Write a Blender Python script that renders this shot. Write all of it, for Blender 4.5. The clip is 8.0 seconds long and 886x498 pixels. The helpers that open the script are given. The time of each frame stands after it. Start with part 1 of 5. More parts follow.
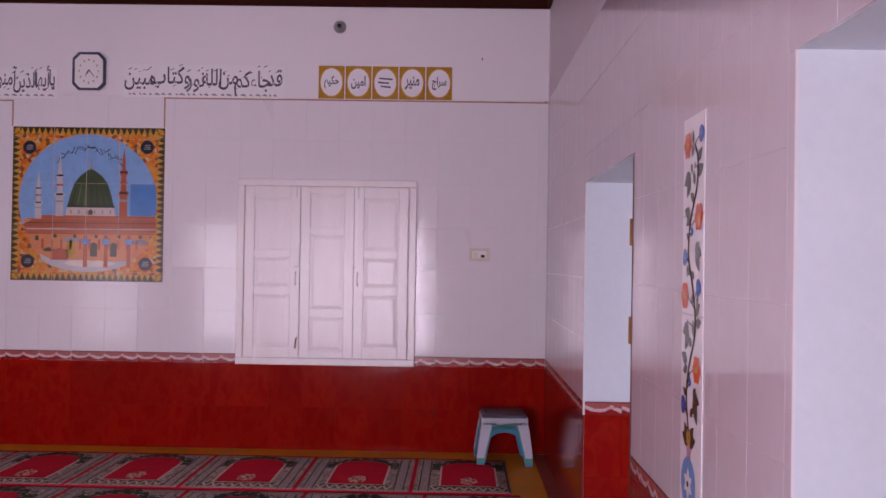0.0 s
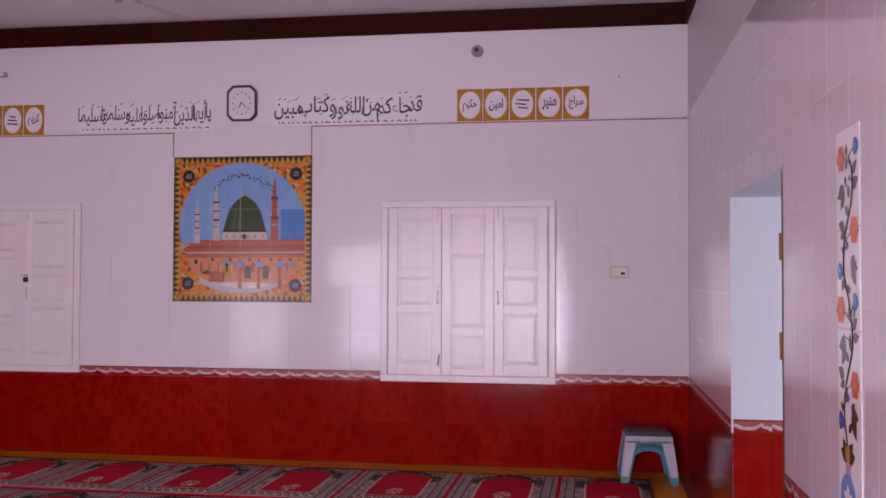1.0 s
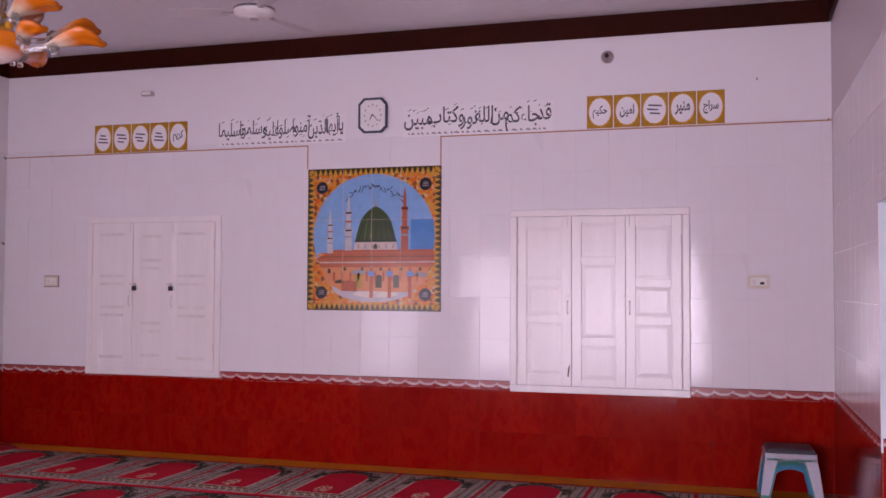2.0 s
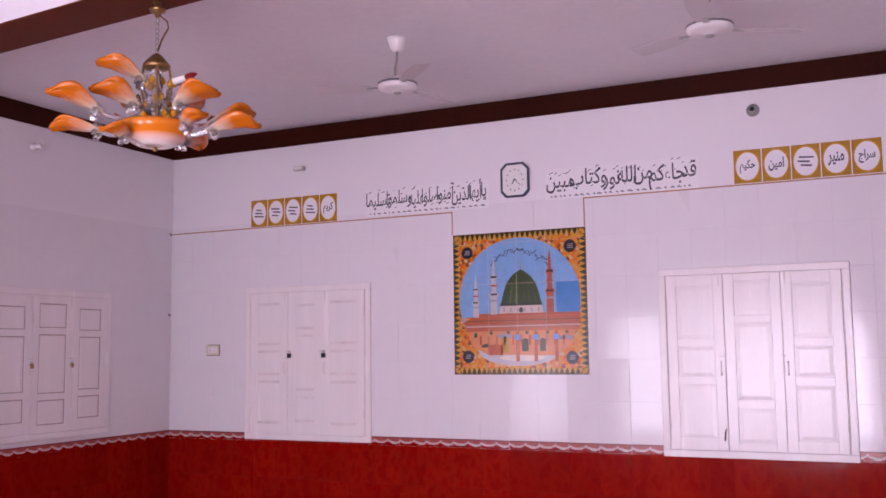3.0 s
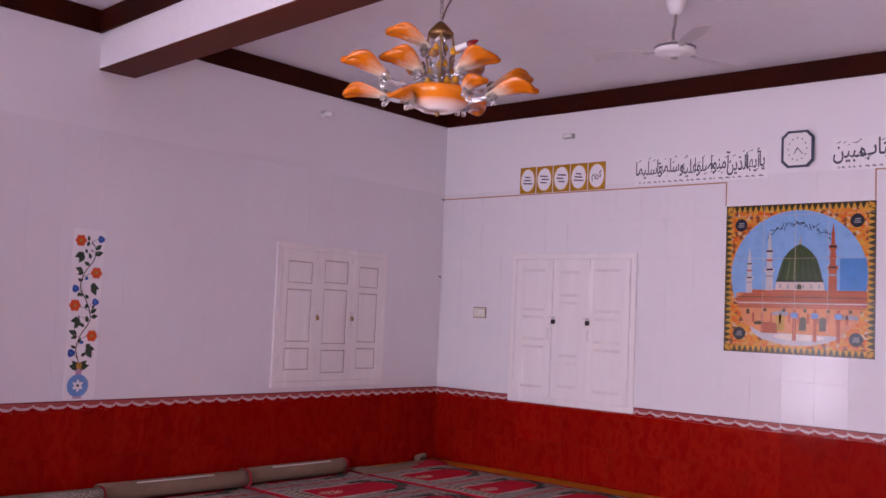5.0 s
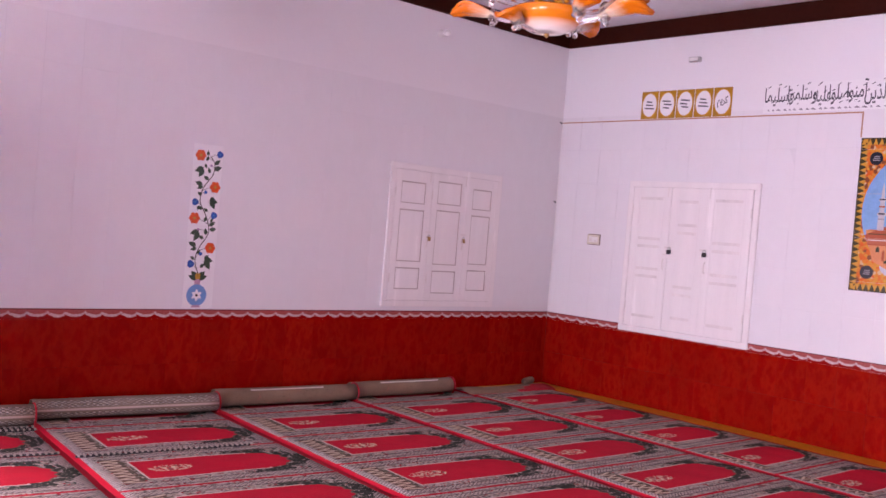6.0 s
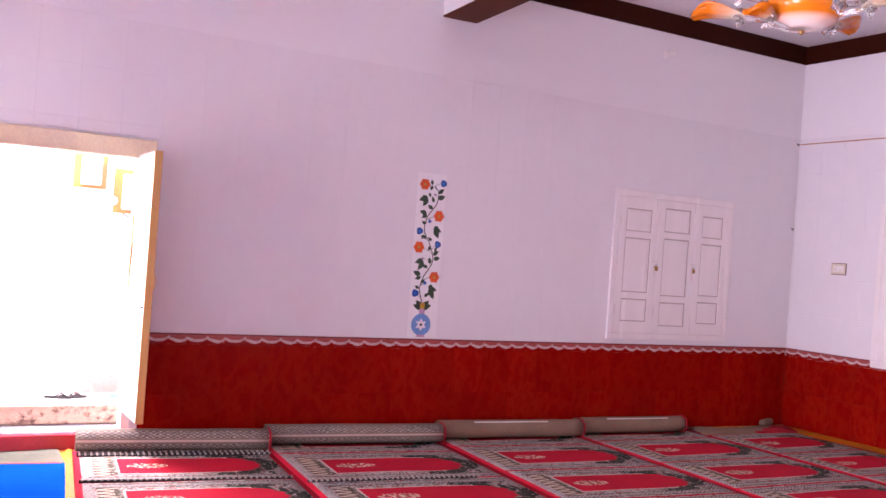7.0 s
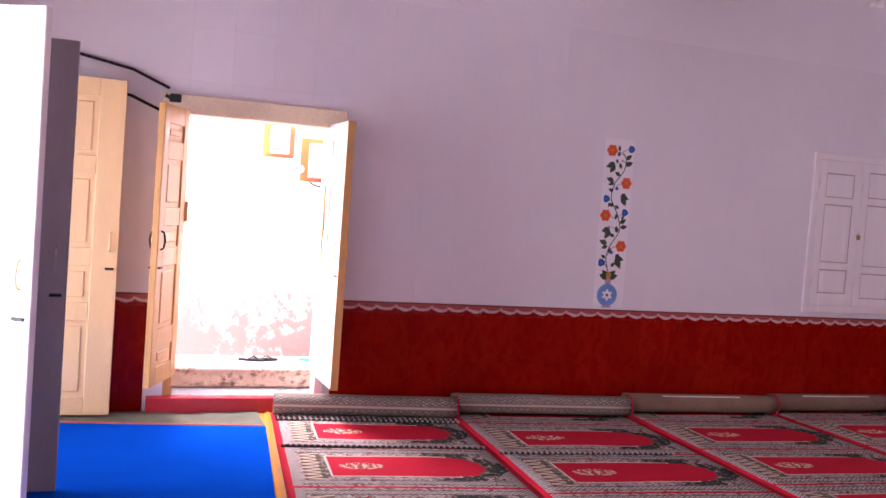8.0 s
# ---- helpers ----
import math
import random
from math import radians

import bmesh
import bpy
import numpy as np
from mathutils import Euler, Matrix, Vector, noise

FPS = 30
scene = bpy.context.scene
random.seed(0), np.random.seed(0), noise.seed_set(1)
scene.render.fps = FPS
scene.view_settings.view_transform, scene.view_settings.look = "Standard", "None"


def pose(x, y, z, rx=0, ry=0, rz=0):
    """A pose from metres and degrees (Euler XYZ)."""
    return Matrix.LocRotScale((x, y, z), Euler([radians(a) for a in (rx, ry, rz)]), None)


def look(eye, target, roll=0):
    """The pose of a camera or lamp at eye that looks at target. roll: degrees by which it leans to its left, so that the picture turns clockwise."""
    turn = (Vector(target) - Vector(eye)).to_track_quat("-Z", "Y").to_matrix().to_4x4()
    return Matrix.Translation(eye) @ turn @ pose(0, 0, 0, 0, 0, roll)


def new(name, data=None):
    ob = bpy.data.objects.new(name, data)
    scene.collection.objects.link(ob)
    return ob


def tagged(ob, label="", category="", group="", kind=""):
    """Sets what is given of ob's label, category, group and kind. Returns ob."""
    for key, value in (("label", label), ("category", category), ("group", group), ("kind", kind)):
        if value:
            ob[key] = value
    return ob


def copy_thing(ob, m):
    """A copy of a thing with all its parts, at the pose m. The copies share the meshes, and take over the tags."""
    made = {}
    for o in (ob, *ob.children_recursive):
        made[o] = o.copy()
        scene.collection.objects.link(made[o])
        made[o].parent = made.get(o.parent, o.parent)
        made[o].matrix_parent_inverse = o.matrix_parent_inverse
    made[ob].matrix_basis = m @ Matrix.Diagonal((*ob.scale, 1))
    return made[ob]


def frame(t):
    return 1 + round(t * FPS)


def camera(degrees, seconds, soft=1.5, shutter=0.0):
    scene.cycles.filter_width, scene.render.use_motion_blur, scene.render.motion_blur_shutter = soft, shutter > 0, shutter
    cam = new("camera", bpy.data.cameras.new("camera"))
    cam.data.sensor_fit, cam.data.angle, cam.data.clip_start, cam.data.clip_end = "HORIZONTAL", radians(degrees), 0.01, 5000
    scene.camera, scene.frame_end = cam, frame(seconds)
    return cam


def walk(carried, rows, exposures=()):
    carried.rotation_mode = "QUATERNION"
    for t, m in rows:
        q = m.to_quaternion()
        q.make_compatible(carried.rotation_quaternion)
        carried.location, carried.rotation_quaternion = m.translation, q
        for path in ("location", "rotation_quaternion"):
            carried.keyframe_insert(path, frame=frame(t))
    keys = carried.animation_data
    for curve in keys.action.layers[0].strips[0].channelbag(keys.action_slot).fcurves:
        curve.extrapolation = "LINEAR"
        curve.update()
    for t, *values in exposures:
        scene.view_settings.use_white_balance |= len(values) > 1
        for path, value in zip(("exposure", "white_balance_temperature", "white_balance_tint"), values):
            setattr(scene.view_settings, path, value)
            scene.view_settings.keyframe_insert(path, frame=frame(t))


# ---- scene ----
cam = camera(49.6, 8.0, soft=1.6)
PATH = [
    (0, (-0.229, -0.197, 1.497), (-0.26, 1.802, 1.521), 0.9),
    (0.5, (-0.247, -0.223, 1.497), (-0.421, 1.769, 1.557), 0.5),
    (1, (-0.277, -0.306, 1.493), (-0.583, 1.67, 1.554), 0.2),
    (1.5, (-0.273, -0.255, 1.496), (-0.696, 1.699, 1.554), 0.6),
    (2.8, (-0.232, -0.288, 1.495), (-1.046, 1.53, 1.668), -0.7),
    (3, (-0.238, -0.289, 1.506), (-1.092, 1.507, 1.715), -0.7),
    (3.5, (-0.251, -0.299, 1.518), (-1.183, 1.451, 1.778), -0.2),
    (4, (-0.264, -0.325, 1.519), (-1.294, 1.367, 1.8), 1.2),
    (4.5, (-0.305, -0.328, 1.522), (-1.497, 1.266, 1.726), 2.3),
    (4.7, (-0.299, -0.347, 1.503), (-1.541, 1.211, 1.674), 2.4),
    (5.8, (-0.226, -0.233, 1.457), (-1.683, 1.137, 1.482), 4.0),
    (6, (-0.239, -0.215, 1.503), (-1.726, 1.122, 1.463), 4.7),
    (6.5, (-0.311, -0.219, 1.478), (-1.901, 0.994, 1.449), 4.9),
    (7, (-0.488, -0.168, 1.386), (-2.231, 0.812, 1.4), 4.2),
    (7.5, (-0.616, -0.285, 1.408), (-2.441, 0.532, 1.347), 4.3),
    (8, (-0.696, -0.325, 1.414), (-2.569, 0.37, 1.326), 4.2),
]
walk(cam, [(t, look(eye, target, roll)) for t, eye, target, roll in PATH], exposures=[(0.0, 0.88, 6400, 43), (0.5, 1.0, 6400, 44), (1.0, 1.0, 6400, 44), (1.5, 1.08, 6400, 44), (2.8, 1.46, 6300, 43), (3.0, 1.52, 6260, 43), (3.5, 1.46, 6250, 42), (4.5, 1.3, 6200, 41), (6.0, 2.0, 6300, 41), (6.5, 2.15, 6300, 41), (7.0, 2.10, 6300, 41), (8.0, 1.55, 6250, 39)])

# ---- world, sun and sky ----
world = bpy.data.worlds.new("sky")
world.use_nodes = True
scene.world = world
wn = world.node_tree.nodes
sky = wn.new("ShaderNodeTexSky")
sky.sky_type, sky.sun_disc = "NISHITA", False
SUN_EL, SUN_AZ = radians(52), radians(155)   # azimuth clockwise from north
sky.sun_elevation, sky.sun_rotation = SUN_EL, SUN_AZ
world.node_tree.links.new(sky.outputs[0], wn["Background"].inputs[0])
wn["Background"].inputs[1].default_value = 0.13
sun = new("sun", bpy.data.lights.new("sun", "SUN"))
sun.data.energy, sun.data.angle, sun.data.color = 5.0, radians(0.6), (1.0, 0.95, 0.87)
SUN_WAY = Vector((-math.sin(SUN_AZ) * math.cos(SUN_EL), -math.cos(SUN_AZ) * math.cos(SUN_EL), -math.sin(SUN_EL)))
sun.matrix_world = look((0, 0, 12), Vector((0, 0, 12)) + SUN_WAY)


def opening_light(name, eye, target, w, h, watts, colour=(0.93, 0.96, 1.0), spread=180):
    """The sky's light in a doorway."""
    lamp = bpy.data.lights.new(name, "AREA")
    lamp.shape, lamp.size, lamp.size_y, lamp.energy, lamp.color = "RECTANGLE", w, h, watts, colour
    lamp.spread = radians(spread)
    ob = new(name, lamp)
    ob.matrix_world = look(eye, target)
    return ob


# ---- plan ----
XW, XE, YN, YS = -6.9, 0.47, 7.3, -1.1
Z_CEIL, Z_BAND = 3.648, 3.475
Z_DADO, Z_BORDER, Z_LINE = 0.67, 0.745, 2.755
THICK = 0.42
DOOR_W = (0.165, 1.19, 0.10, 1.90)      # opening in the west wall: y0, y1, z0, z1
DOOR_E1 = (3.59, 5.04, 0.0, 1.935)
DOOR_E2 = (0.25, 1.79, 0.0, 1.945)
DOORS_S = ((-6.62, -5.27, 0.0, 2.05), (-4.83, -3.40, 0.0, 2.05), (-2.35, -0.77, 0.0, 2.05))

for i, d in enumerate(DOORS_S):
    x0 = d[0] + (0.0, 0.15, 0.0)[i]      # the half-open leaf covers part of the middle doorway
    xm = (x0 + d[1]) / 2
    opening_light("daylight", (xm, YS - THICK - 0.1, 1.05), (xm, 5, 0.9), d[1] - x0, 1.95, (8, 17, 44)[i], spread=(115, 130, 132)[i])
for d in (DOOR_E1, DOOR_E2):
    ym = (d[0] + d[1]) / 2
    opening_light("daylight", (XE + THICK + 0.12, ym, 1.0), (-5, ym, 0.8), d[1] - d[0], 1.85, 1.6 if d is DOOR_E1 else 0.5, (0.78, 0.88, 1.0))

# the sky over the passage west of the door
opening_light("daylight", (-8.20, -0.10, 2.85), (-5.9, 1.30, 0.1), 2.6, 0.8, 230)


# ---- node and mesh helpers ----
class Val:
    """A value in a node tree, with arithmetic."""

    def __init__(self, tree, socket):
        self.tree, self.socket = tree, socket

    def op(self, kind, *others):
        n = self.tree.nodes.new("ShaderNodeMath")
        n.operation = kind
        for i, v in enumerate((self, *others)):
            if isinstance(v, Val):
                self.tree.links.new(v.socket, n.inputs[i])
            else:
                n.inputs[i].default_value = v
        return Val(self.tree, n.outputs[0])

    def __add__(self, o): return self.op("ADD", o)
    def __sub__(self, o): return self.op("SUBTRACT", o)
    def __mul__(self, o): return self.op("MULTIPLY", o)
    def __truediv__(self, o): return self.op("DIVIDE", o)
    def gt(self, o): return self.op("GREATER_THAN", o)
    def lt(self, o): return self.op("LESS_THAN", o)
    def both(self, o): return self.op("MULTIPLY", o)
    def either(self, o): return self.op("MAXIMUM", o)
    def abs(self): return self.op("ABSOLUTE")


def blank(name):
    m = bpy.data.materials.new(name)
    m.use_nodes = True
    return m, m.node_tree, m.node_tree.nodes["Principled BSDF"]


def link(tree, a, b):
    tree.links.new(a.socket if isinstance(a, Val) else a, b)


def coords(tree, kind="Object"):
    c = tree.nodes.new("ShaderNodeTexCoord")
    s = tree.nodes.new("ShaderNodeSeparateXYZ")
    tree.links.new(c.outputs[kind], s.inputs[0])
    return c.outputs[kind], [Val(tree, s.outputs[i]) for i in range(3)]


def noise_at(tree, vec, scale, detail=4.0, rough=0.6, stretch=None):
    if stretch:
        mp = tree.nodes.new("ShaderNodeMapping")
        mp.inputs["Scale"].default_value = stretch
        tree.links.new(vec, mp.inputs[0])
        vec = mp.outputs[0]
    n = tree.nodes.new("ShaderNodeTexNoise")
    n.inputs["Scale"].default_value, n.inputs["Detail"].default_value, n.inputs["Roughness"].default_value = scale, detail, rough
    tree.links.new(vec, n.inputs["Vector"])
    return Val(tree, n.outputs["Fac"])


def mix(tree, fac, a, b):
    n = tree.nodes.new("ShaderNodeMix")
    n.data_type = "RGBA"
    n.clamp_factor = True
    for sock, v in ((n.inputs["Factor"], fac), (n.inputs["A"], a), (n.inputs["B"], b)):
        if isinstance(v, Val):
            tree.links.new(v.socket, sock)
        elif isinstance(v, tuple):
            sock.default_value = (*v, 1.0)
        elif isinstance(v, (int, float)):
            sock.default_value = v
        else:
            tree.links.new(v, sock)
    return n.outputs["Result"]


def shade(c, k):
    return tuple(min(1.0, x * k) for x in c)


def bumped(tree, bsdf, height, strength, distance=0.01):
    b = tree.nodes.new("ShaderNodeBump")
    b.inputs["Strength"].default_value, b.inputs["Distance"].default_value = strength, distance
    link(tree, height, b.inputs["Height"])
    tree.links.new(b.outputs[0], bsdf.inputs["Normal"])


def surface(name, base, rough=0.5, metal=0.0, spec=0.5, vary=0.18, coarse=3.0, fine=60.0, bump=0.1, stretch=None, rand=0.0, stain=None, stain_cut=0.62):
    """A material with large and fine variation in tone and relief."""
    m, tree, bsdf = blank(name)
    vec, _ = coords(tree)
    big, small = noise_at(tree, vec, coarse, stretch=stretch), noise_at(tree, vec, fine, 3.0, stretch=stretch)
    tone = big * 0.6 + small * 0.4
    col = mix(tree, (tone - 0.3) * 2.5, shade(base, 1 - vary), shade(base, 1 + vary))
    if rand:
        info = tree.nodes.new("ShaderNodeObjectInfo")
        col = mix(tree, Val(tree, info.outputs["Random"]) * rand, col, shade(base, 0.45))
    if stain:
        col = mix(tree, ((big * 0.5 + noise_at(tree, vec, coarse * 4) * 0.5) - stain_cut) * 9.0, col, stain)
    tree.links.new(col, bsdf.inputs["Base Color"])
    link(tree, (big - 0.5) * 0.2 + rough, bsdf.inputs["Roughness"])
    bsdf.inputs["Metallic"].default_value = metal
    bsdf.inputs["Specular IOR Level"].default_value = spec
    if bump:
        bumped(tree, bsdf, small * 0.7 + big * 0.3, bump)
    return m


def obj_mesh(name, bm, material, parent=None, smooth=False):
    me = bpy.data.meshes.new(name)
    bm.normal_update()
    bm.to_mesh(me)
    bm.free()
    if smooth:
        me.polygons.foreach_set("use_smooth", [True] * len(me.polygons))
    if material:
        me.materials.append(material)
    ob = new(name, me)
    ob.parent = parent
    return ob


def part(name, bm, material, parent, label="", smooth=False):
    ob = obj_mesh(name, bm, material, parent, smooth)
    return tagged(ob, label) if label else ob


def thing(name, m, label, category, group="", kind=""):
    ob = new(name)
    ob.empty_display_size = 0.1
    ob.matrix_basis = m
    return tagged(ob, label, category, group, kind)


def box(bm, x0, x1, y0, y1, z0, z1, bevel=0.0, segments=1):
    """Adds a box, with its edges bevelled."""
    r = bmesh.ops.create_cube(bm, size=1.0)
    vs = r["verts"]
    bmesh.ops.scale(bm, vec=(x1 - x0, y1 - y0, z1 - z0), verts=vs)
    bmesh.ops.translate(bm, vec=((x0 + x1) / 2, (y0 + y1) / 2, (z0 + z1) / 2), verts=vs)
    if bevel:
        es = list({e for v in vs for e in v.link_edges})
        bmesh.ops.bevel(bm, geom=es, offset=bevel, segments=segments, affect="EDGES", profile=0.5)
    return bm


def boxed(*a, **k):
    return box(bmesh.new(), *a, **k)


def lathe(profile, steps=24, bm=None, wave=0.0, waves=0):
    """Turns (radius, height) pairs round z."""
    bm = bm or bmesh.new()
    rings = []
    for r, z in profile:
        ring = []
        for i in range(steps):
            a = 2 * math.pi * i / steps
            rr = r * (1 + wave * math.cos(waves * a))
            ring.append(bm.verts.new((rr * math.cos(a), rr * math.sin(a), z)))
        rings.append(ring)
    for a, b in zip(rings, rings[1:]):
        for i in range(steps):
            j = (i + 1) % steps
            bm.faces.new((a[i], a[j], b[j], b[i]))
    for ring, flip in ((rings[0], True), (rings[-1], False)):
        if profile[0 if flip else -1][0] > 1e-5:
            bm.faces.new(ring[::-1] if flip else ring)
    bmesh.ops.remove_doubles(bm, verts=bm.verts, dist=1e-6)
    bmesh.ops.recalc_face_normals(bm, faces=bm.faces)
    return bm


def tube(points, radius, steps=8, bm=None, taper=None):
    """A round rod along points."""
    bm = bm or bmesh.new()
    pts = [Vector(p) for p in points]
    rings = []
    side = None
    for i, p in enumerate(pts):
        way = (pts[min(i + 1, len(pts) - 1)] - pts[max(i - 1, 0)]).normalized()
        if side is None:
            side = way.orthogonal().normalized()
        else:
            side = (side - way * side.dot(way)).normalized()
        up = way.cross(side)
        r = radius * (taper[i] if taper else 1)
        rings.append([bm.verts.new(p + (side * math.cos(2 * math.pi * k / steps) + up * math.sin(2 * math.pi * k / steps)) * r) for k in range(steps)])
    for a, b in zip(rings, rings[1:]):
        for k in range(steps):
            j = (k + 1) % steps
            bm.faces.new((a[k], a[j], b[j], b[k]))
    bm.faces.new(rings[0][::-1])
    bm.faces.new(rings[-1])
    return bm


def plate(outline, y=0.0, depth=0.001, bm=None):
    """A thin plate in the x-z plane that faces -y, from its outline."""
    bm = bm or bmesh.new()
    front = [bm.verts.new((x, y - depth, z)) for x, z in outline]
    back = [bm.verts.new((x, y, z)) for x, z in outline]
    f = bm.faces.new(front)
    f.normal_update()
    if f.normal.y > 0:
        f.normal_flip()
    n = len(front)
    for i in range(n):
        j = (i + 1) % n
        bm.faces.new((front[i], front[j], back[j], back[i]))
    return bm


def oval(cx, cz, rx, rz, n=28, a0=0.0, a1=360.0):
    return [(cx + rx * math.cos(radians(a0 + (a1 - a0) * i / n)), cz + rz * math.sin(radians(a0 + (a1 - a0) * i / n))) for i in range(n if a1 - a0 >= 359 else n + 1)]


# ---- materials ----
def tile_material(name, base, vein, amount, rough, cloud=0.22, each=0.16, spec=0.5, size=1.0, wavy=0.16):
    m, tree, bsdf = blank(name)
    vec, _ = coords(tree)
    info = tree.nodes.new("ShaderNodeObjectInfo")
    rnd = Val(tree, info.outputs["Random"])
    shift = tree.nodes.new("ShaderNodeVectorMath")
    shift.operation = "ADD"
    tree.links.new(vec, shift.inputs[0])
    comb = tree.nodes.new("ShaderNodeCombineXYZ")
    link(tree, rnd * 37.0, comb.inputs[0])
    link(tree, rnd * 91.0, comb.inputs[2])
    tree.links.new(comb.outputs[0], shift.inputs[1])
    v = shift.outputs[0]
    big = noise_at(tree, v, 9.0 * size, 6.0, 0.6, (1.0, 1.0, 0.6))
    lean = tree.nodes.new("ShaderNodeMapping")
    lean.inputs["Rotation"].default_value, lean.inputs["Scale"].default_value = (0.0, radians(40), 0.0), (1.7, 1.0, 1.0)
    tree.links.new(v, lean.inputs[0])
    veins = ((noise_at(tree, lean.outputs[0], 10.0 * size, 5.0, 0.55) - 0.52).abs() * 9.0).op("MINIMUM", 1.0)
    col = mix(tree, (big - 0.35) * 2.2, shade(base, 1 - cloud), shade(base, 1 + cloud * 0.5))
    col = mix(tree, (veins * -1.0 + 1.0) * amount, col, vein)
    col = mix(tree, rnd * each, col, shade(base, 0.70))
    tree.links.new(col, bsdf.inputs["Base Color"])
    link(tree, (noise_at(tree, v, 14.0) - 0.5) * 0.12 + rough, bsdf.inputs["Roughness"])
    bsdf.inputs["Specular IOR Level"].default_value = spec
    bumped(tree, bsdf, noise_at(tree, v, 7.0, 2.0), wavy, 0.01)
    return m


WHITE_TILE = tile_material("white glazed tile", (0.80, 0.77, 0.79), (0.74, 0.70, 0.73), 0.05, 0.09, 0.02, 0.03, 0.32, wavy=0.16)
RED_TILE = tile_material("red marbled tile", (0.305, 0.004, 0.0014), (0.47, 0.034, 0.006), 0.26, 0.12, 0.14, 0.42, 0.15, 0.50)
# East wall: pinker tile and paint, darkened too for its weaker light.
PINK_DIM_TILE = tile_material("pinkish glazed tile, dimmed", (0.68, 0.61, 0.65), (0.60, 0.53, 0.57), 0.10, 0.07, 0.05, 0.06, 0.42, wavy=0.12)
PINK_DIM_PAINT = surface("pinkish wall paint, dimmed", (0.64, 0.57, 0.60), 0.45, vary=0.04, coarse=0.8, fine=25, bump=0.08)
PAINT = surface("white wall paint", (0.80, 0.77, 0.79), 0.45, vary=0.015, coarse=0.8, fine=25, bump=0.08)
CEIL = surface("white ceiling paint", (0.78, 0.76, 0.78), 0.6, vary=0.06, coarse=0.7, fine=18, bump=0.15)
BEAM_RED = surface("dark red gloss paint", (0.034, 0.0045, 0.001), 0.55, spec=0.1, vary=0.3, coarse=2.5, fine=50, bump=0.1)
SOFFIT = surface("red oxide gloss paint", (0.095, 0.018, 0.005), 0.55, spec=0.12, vary=0.3, coarse=2.5, fine=50, bump=0.1)
# The bluish cast of outside daylight is put into this plaster.
REVEAL = surface("white plaster with skylight tint", (0.64, 0.70, 0.75), 0.6, vary=0.05, coarse=1.5, fine=35, bump=0.15)
FLOOR = surface("red cement floor", (0.23, 0.045, 0.025), 0.45, vary=0.3, coarse=2.0, fine=45, bump=0.1)
YELLOW = surface("yellow plastic sheet", (0.60, 0.22, 0.004), 0.5, spec=0.2, vary=0.2, coarse=2.0, fine=50, bump=0.1)
CUPBOARD = surface("white enamel on wood", (0.86, 0.81, 0.80), 0.24, vary=0.05, coarse=1.5, fine=30, bump=0.12, stretch=(6, 6, 0.6))
RECESS = surface("dusty enamel", (0.72, 0.66, 0.63), 0.4, vary=0.08, coarse=2, fine=30, bump=0.1)
CREAM = surface("cream enamel", (0.78, 0.55, 0.28), 0.38, vary=0.08, coarse=1.5, fine=30, bump=0.1, stretch=(6, 6, 0.6))
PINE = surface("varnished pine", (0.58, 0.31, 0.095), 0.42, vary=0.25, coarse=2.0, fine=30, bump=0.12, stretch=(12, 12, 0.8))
WORN = surface("weathered timber", (0.55, 0.36, 0.25), 0.7, vary=0.3, coarse=5, fine=60, bump=0.3, stretch=(1, 1, 3), stain=(0.13, 0.06, 0.04), stain_cut=0.50)
# Door wood with strong daylight mixed into its colour.
DAYLIT_WOOD = surface("door wood whitened as by daylight", (0.86, 0.83, 0.78), 0.35, vary=0.05, coarse=1.5, fine=30, bump=0.08)
# Door leaf standing in shade; the shade is mixed into its grey.
SHADED_WOOD = surface("door wood darkened as in shade", (0.30, 0.27, 0.28), 0.5, vary=0.12, coarse=2, fine=35, bump=0.12, stretch=(6, 6, 0.6))
STEEL = surface("dull steel", (0.45, 0.44, 0.43), 0.35, 0.9, vary=0.15, bump=0.03)
DARK = surface("black iron", (0.015, 0.014, 0.014), 0.45, 0.3, vary=0.2, bump=0.05)
BRASS = surface("aged brass", (0.32, 0.19, 0.07), 0.38, 0.85, vary=0.3, coarse=20, fine=120, bump=0.1)
PLASTIC_WHITE = surface("white plastic", (0.80, 0.78, 0.76), 0.35, vary=0.05, bump=0.03)
BROWN = surface("brown painted iron", (0.10, 0.04, 0.02), 0.5, vary=0.2, bump=0.05)
ORANGE_LINE = surface("ochre listello", (0.42, 0.20, 0.10), 0.3, vary=0.2, bump=0.03)
INK = surface("faded black glaze", (0.10, 0.095, 0.11), 0.25, vary=0.2, bump=0.0)
GOLD = surface("ochre glaze", (0.42, 0.21, 0.012), 0.22, vary=0.25, coarse=14, bump=0.0)
PANEL_WHITE = surface("bright white glaze", (0.86, 0.84, 0.85), 0.16, vary=0.03, bump=0.0)
BLUE_MAT = surface("blue foam mat", (0.000, 0.068, 0.46), 1.0, spec=0.0, vary=0.14, coarse=1.5, fine=90, bump=0.25)
GREEN_MAT = surface("worn grey green cloth", (0.14, 0.14, 0.10), 0.95, spec=0.1, vary=0.35, coarse=4, fine=120, bump=0.4)
OUTWALL = surface("limewashed wall", (0.86, 0.78, 0.68), 0.85, vary=0.06, coarse=1.3, fine=30, bump=0.4)


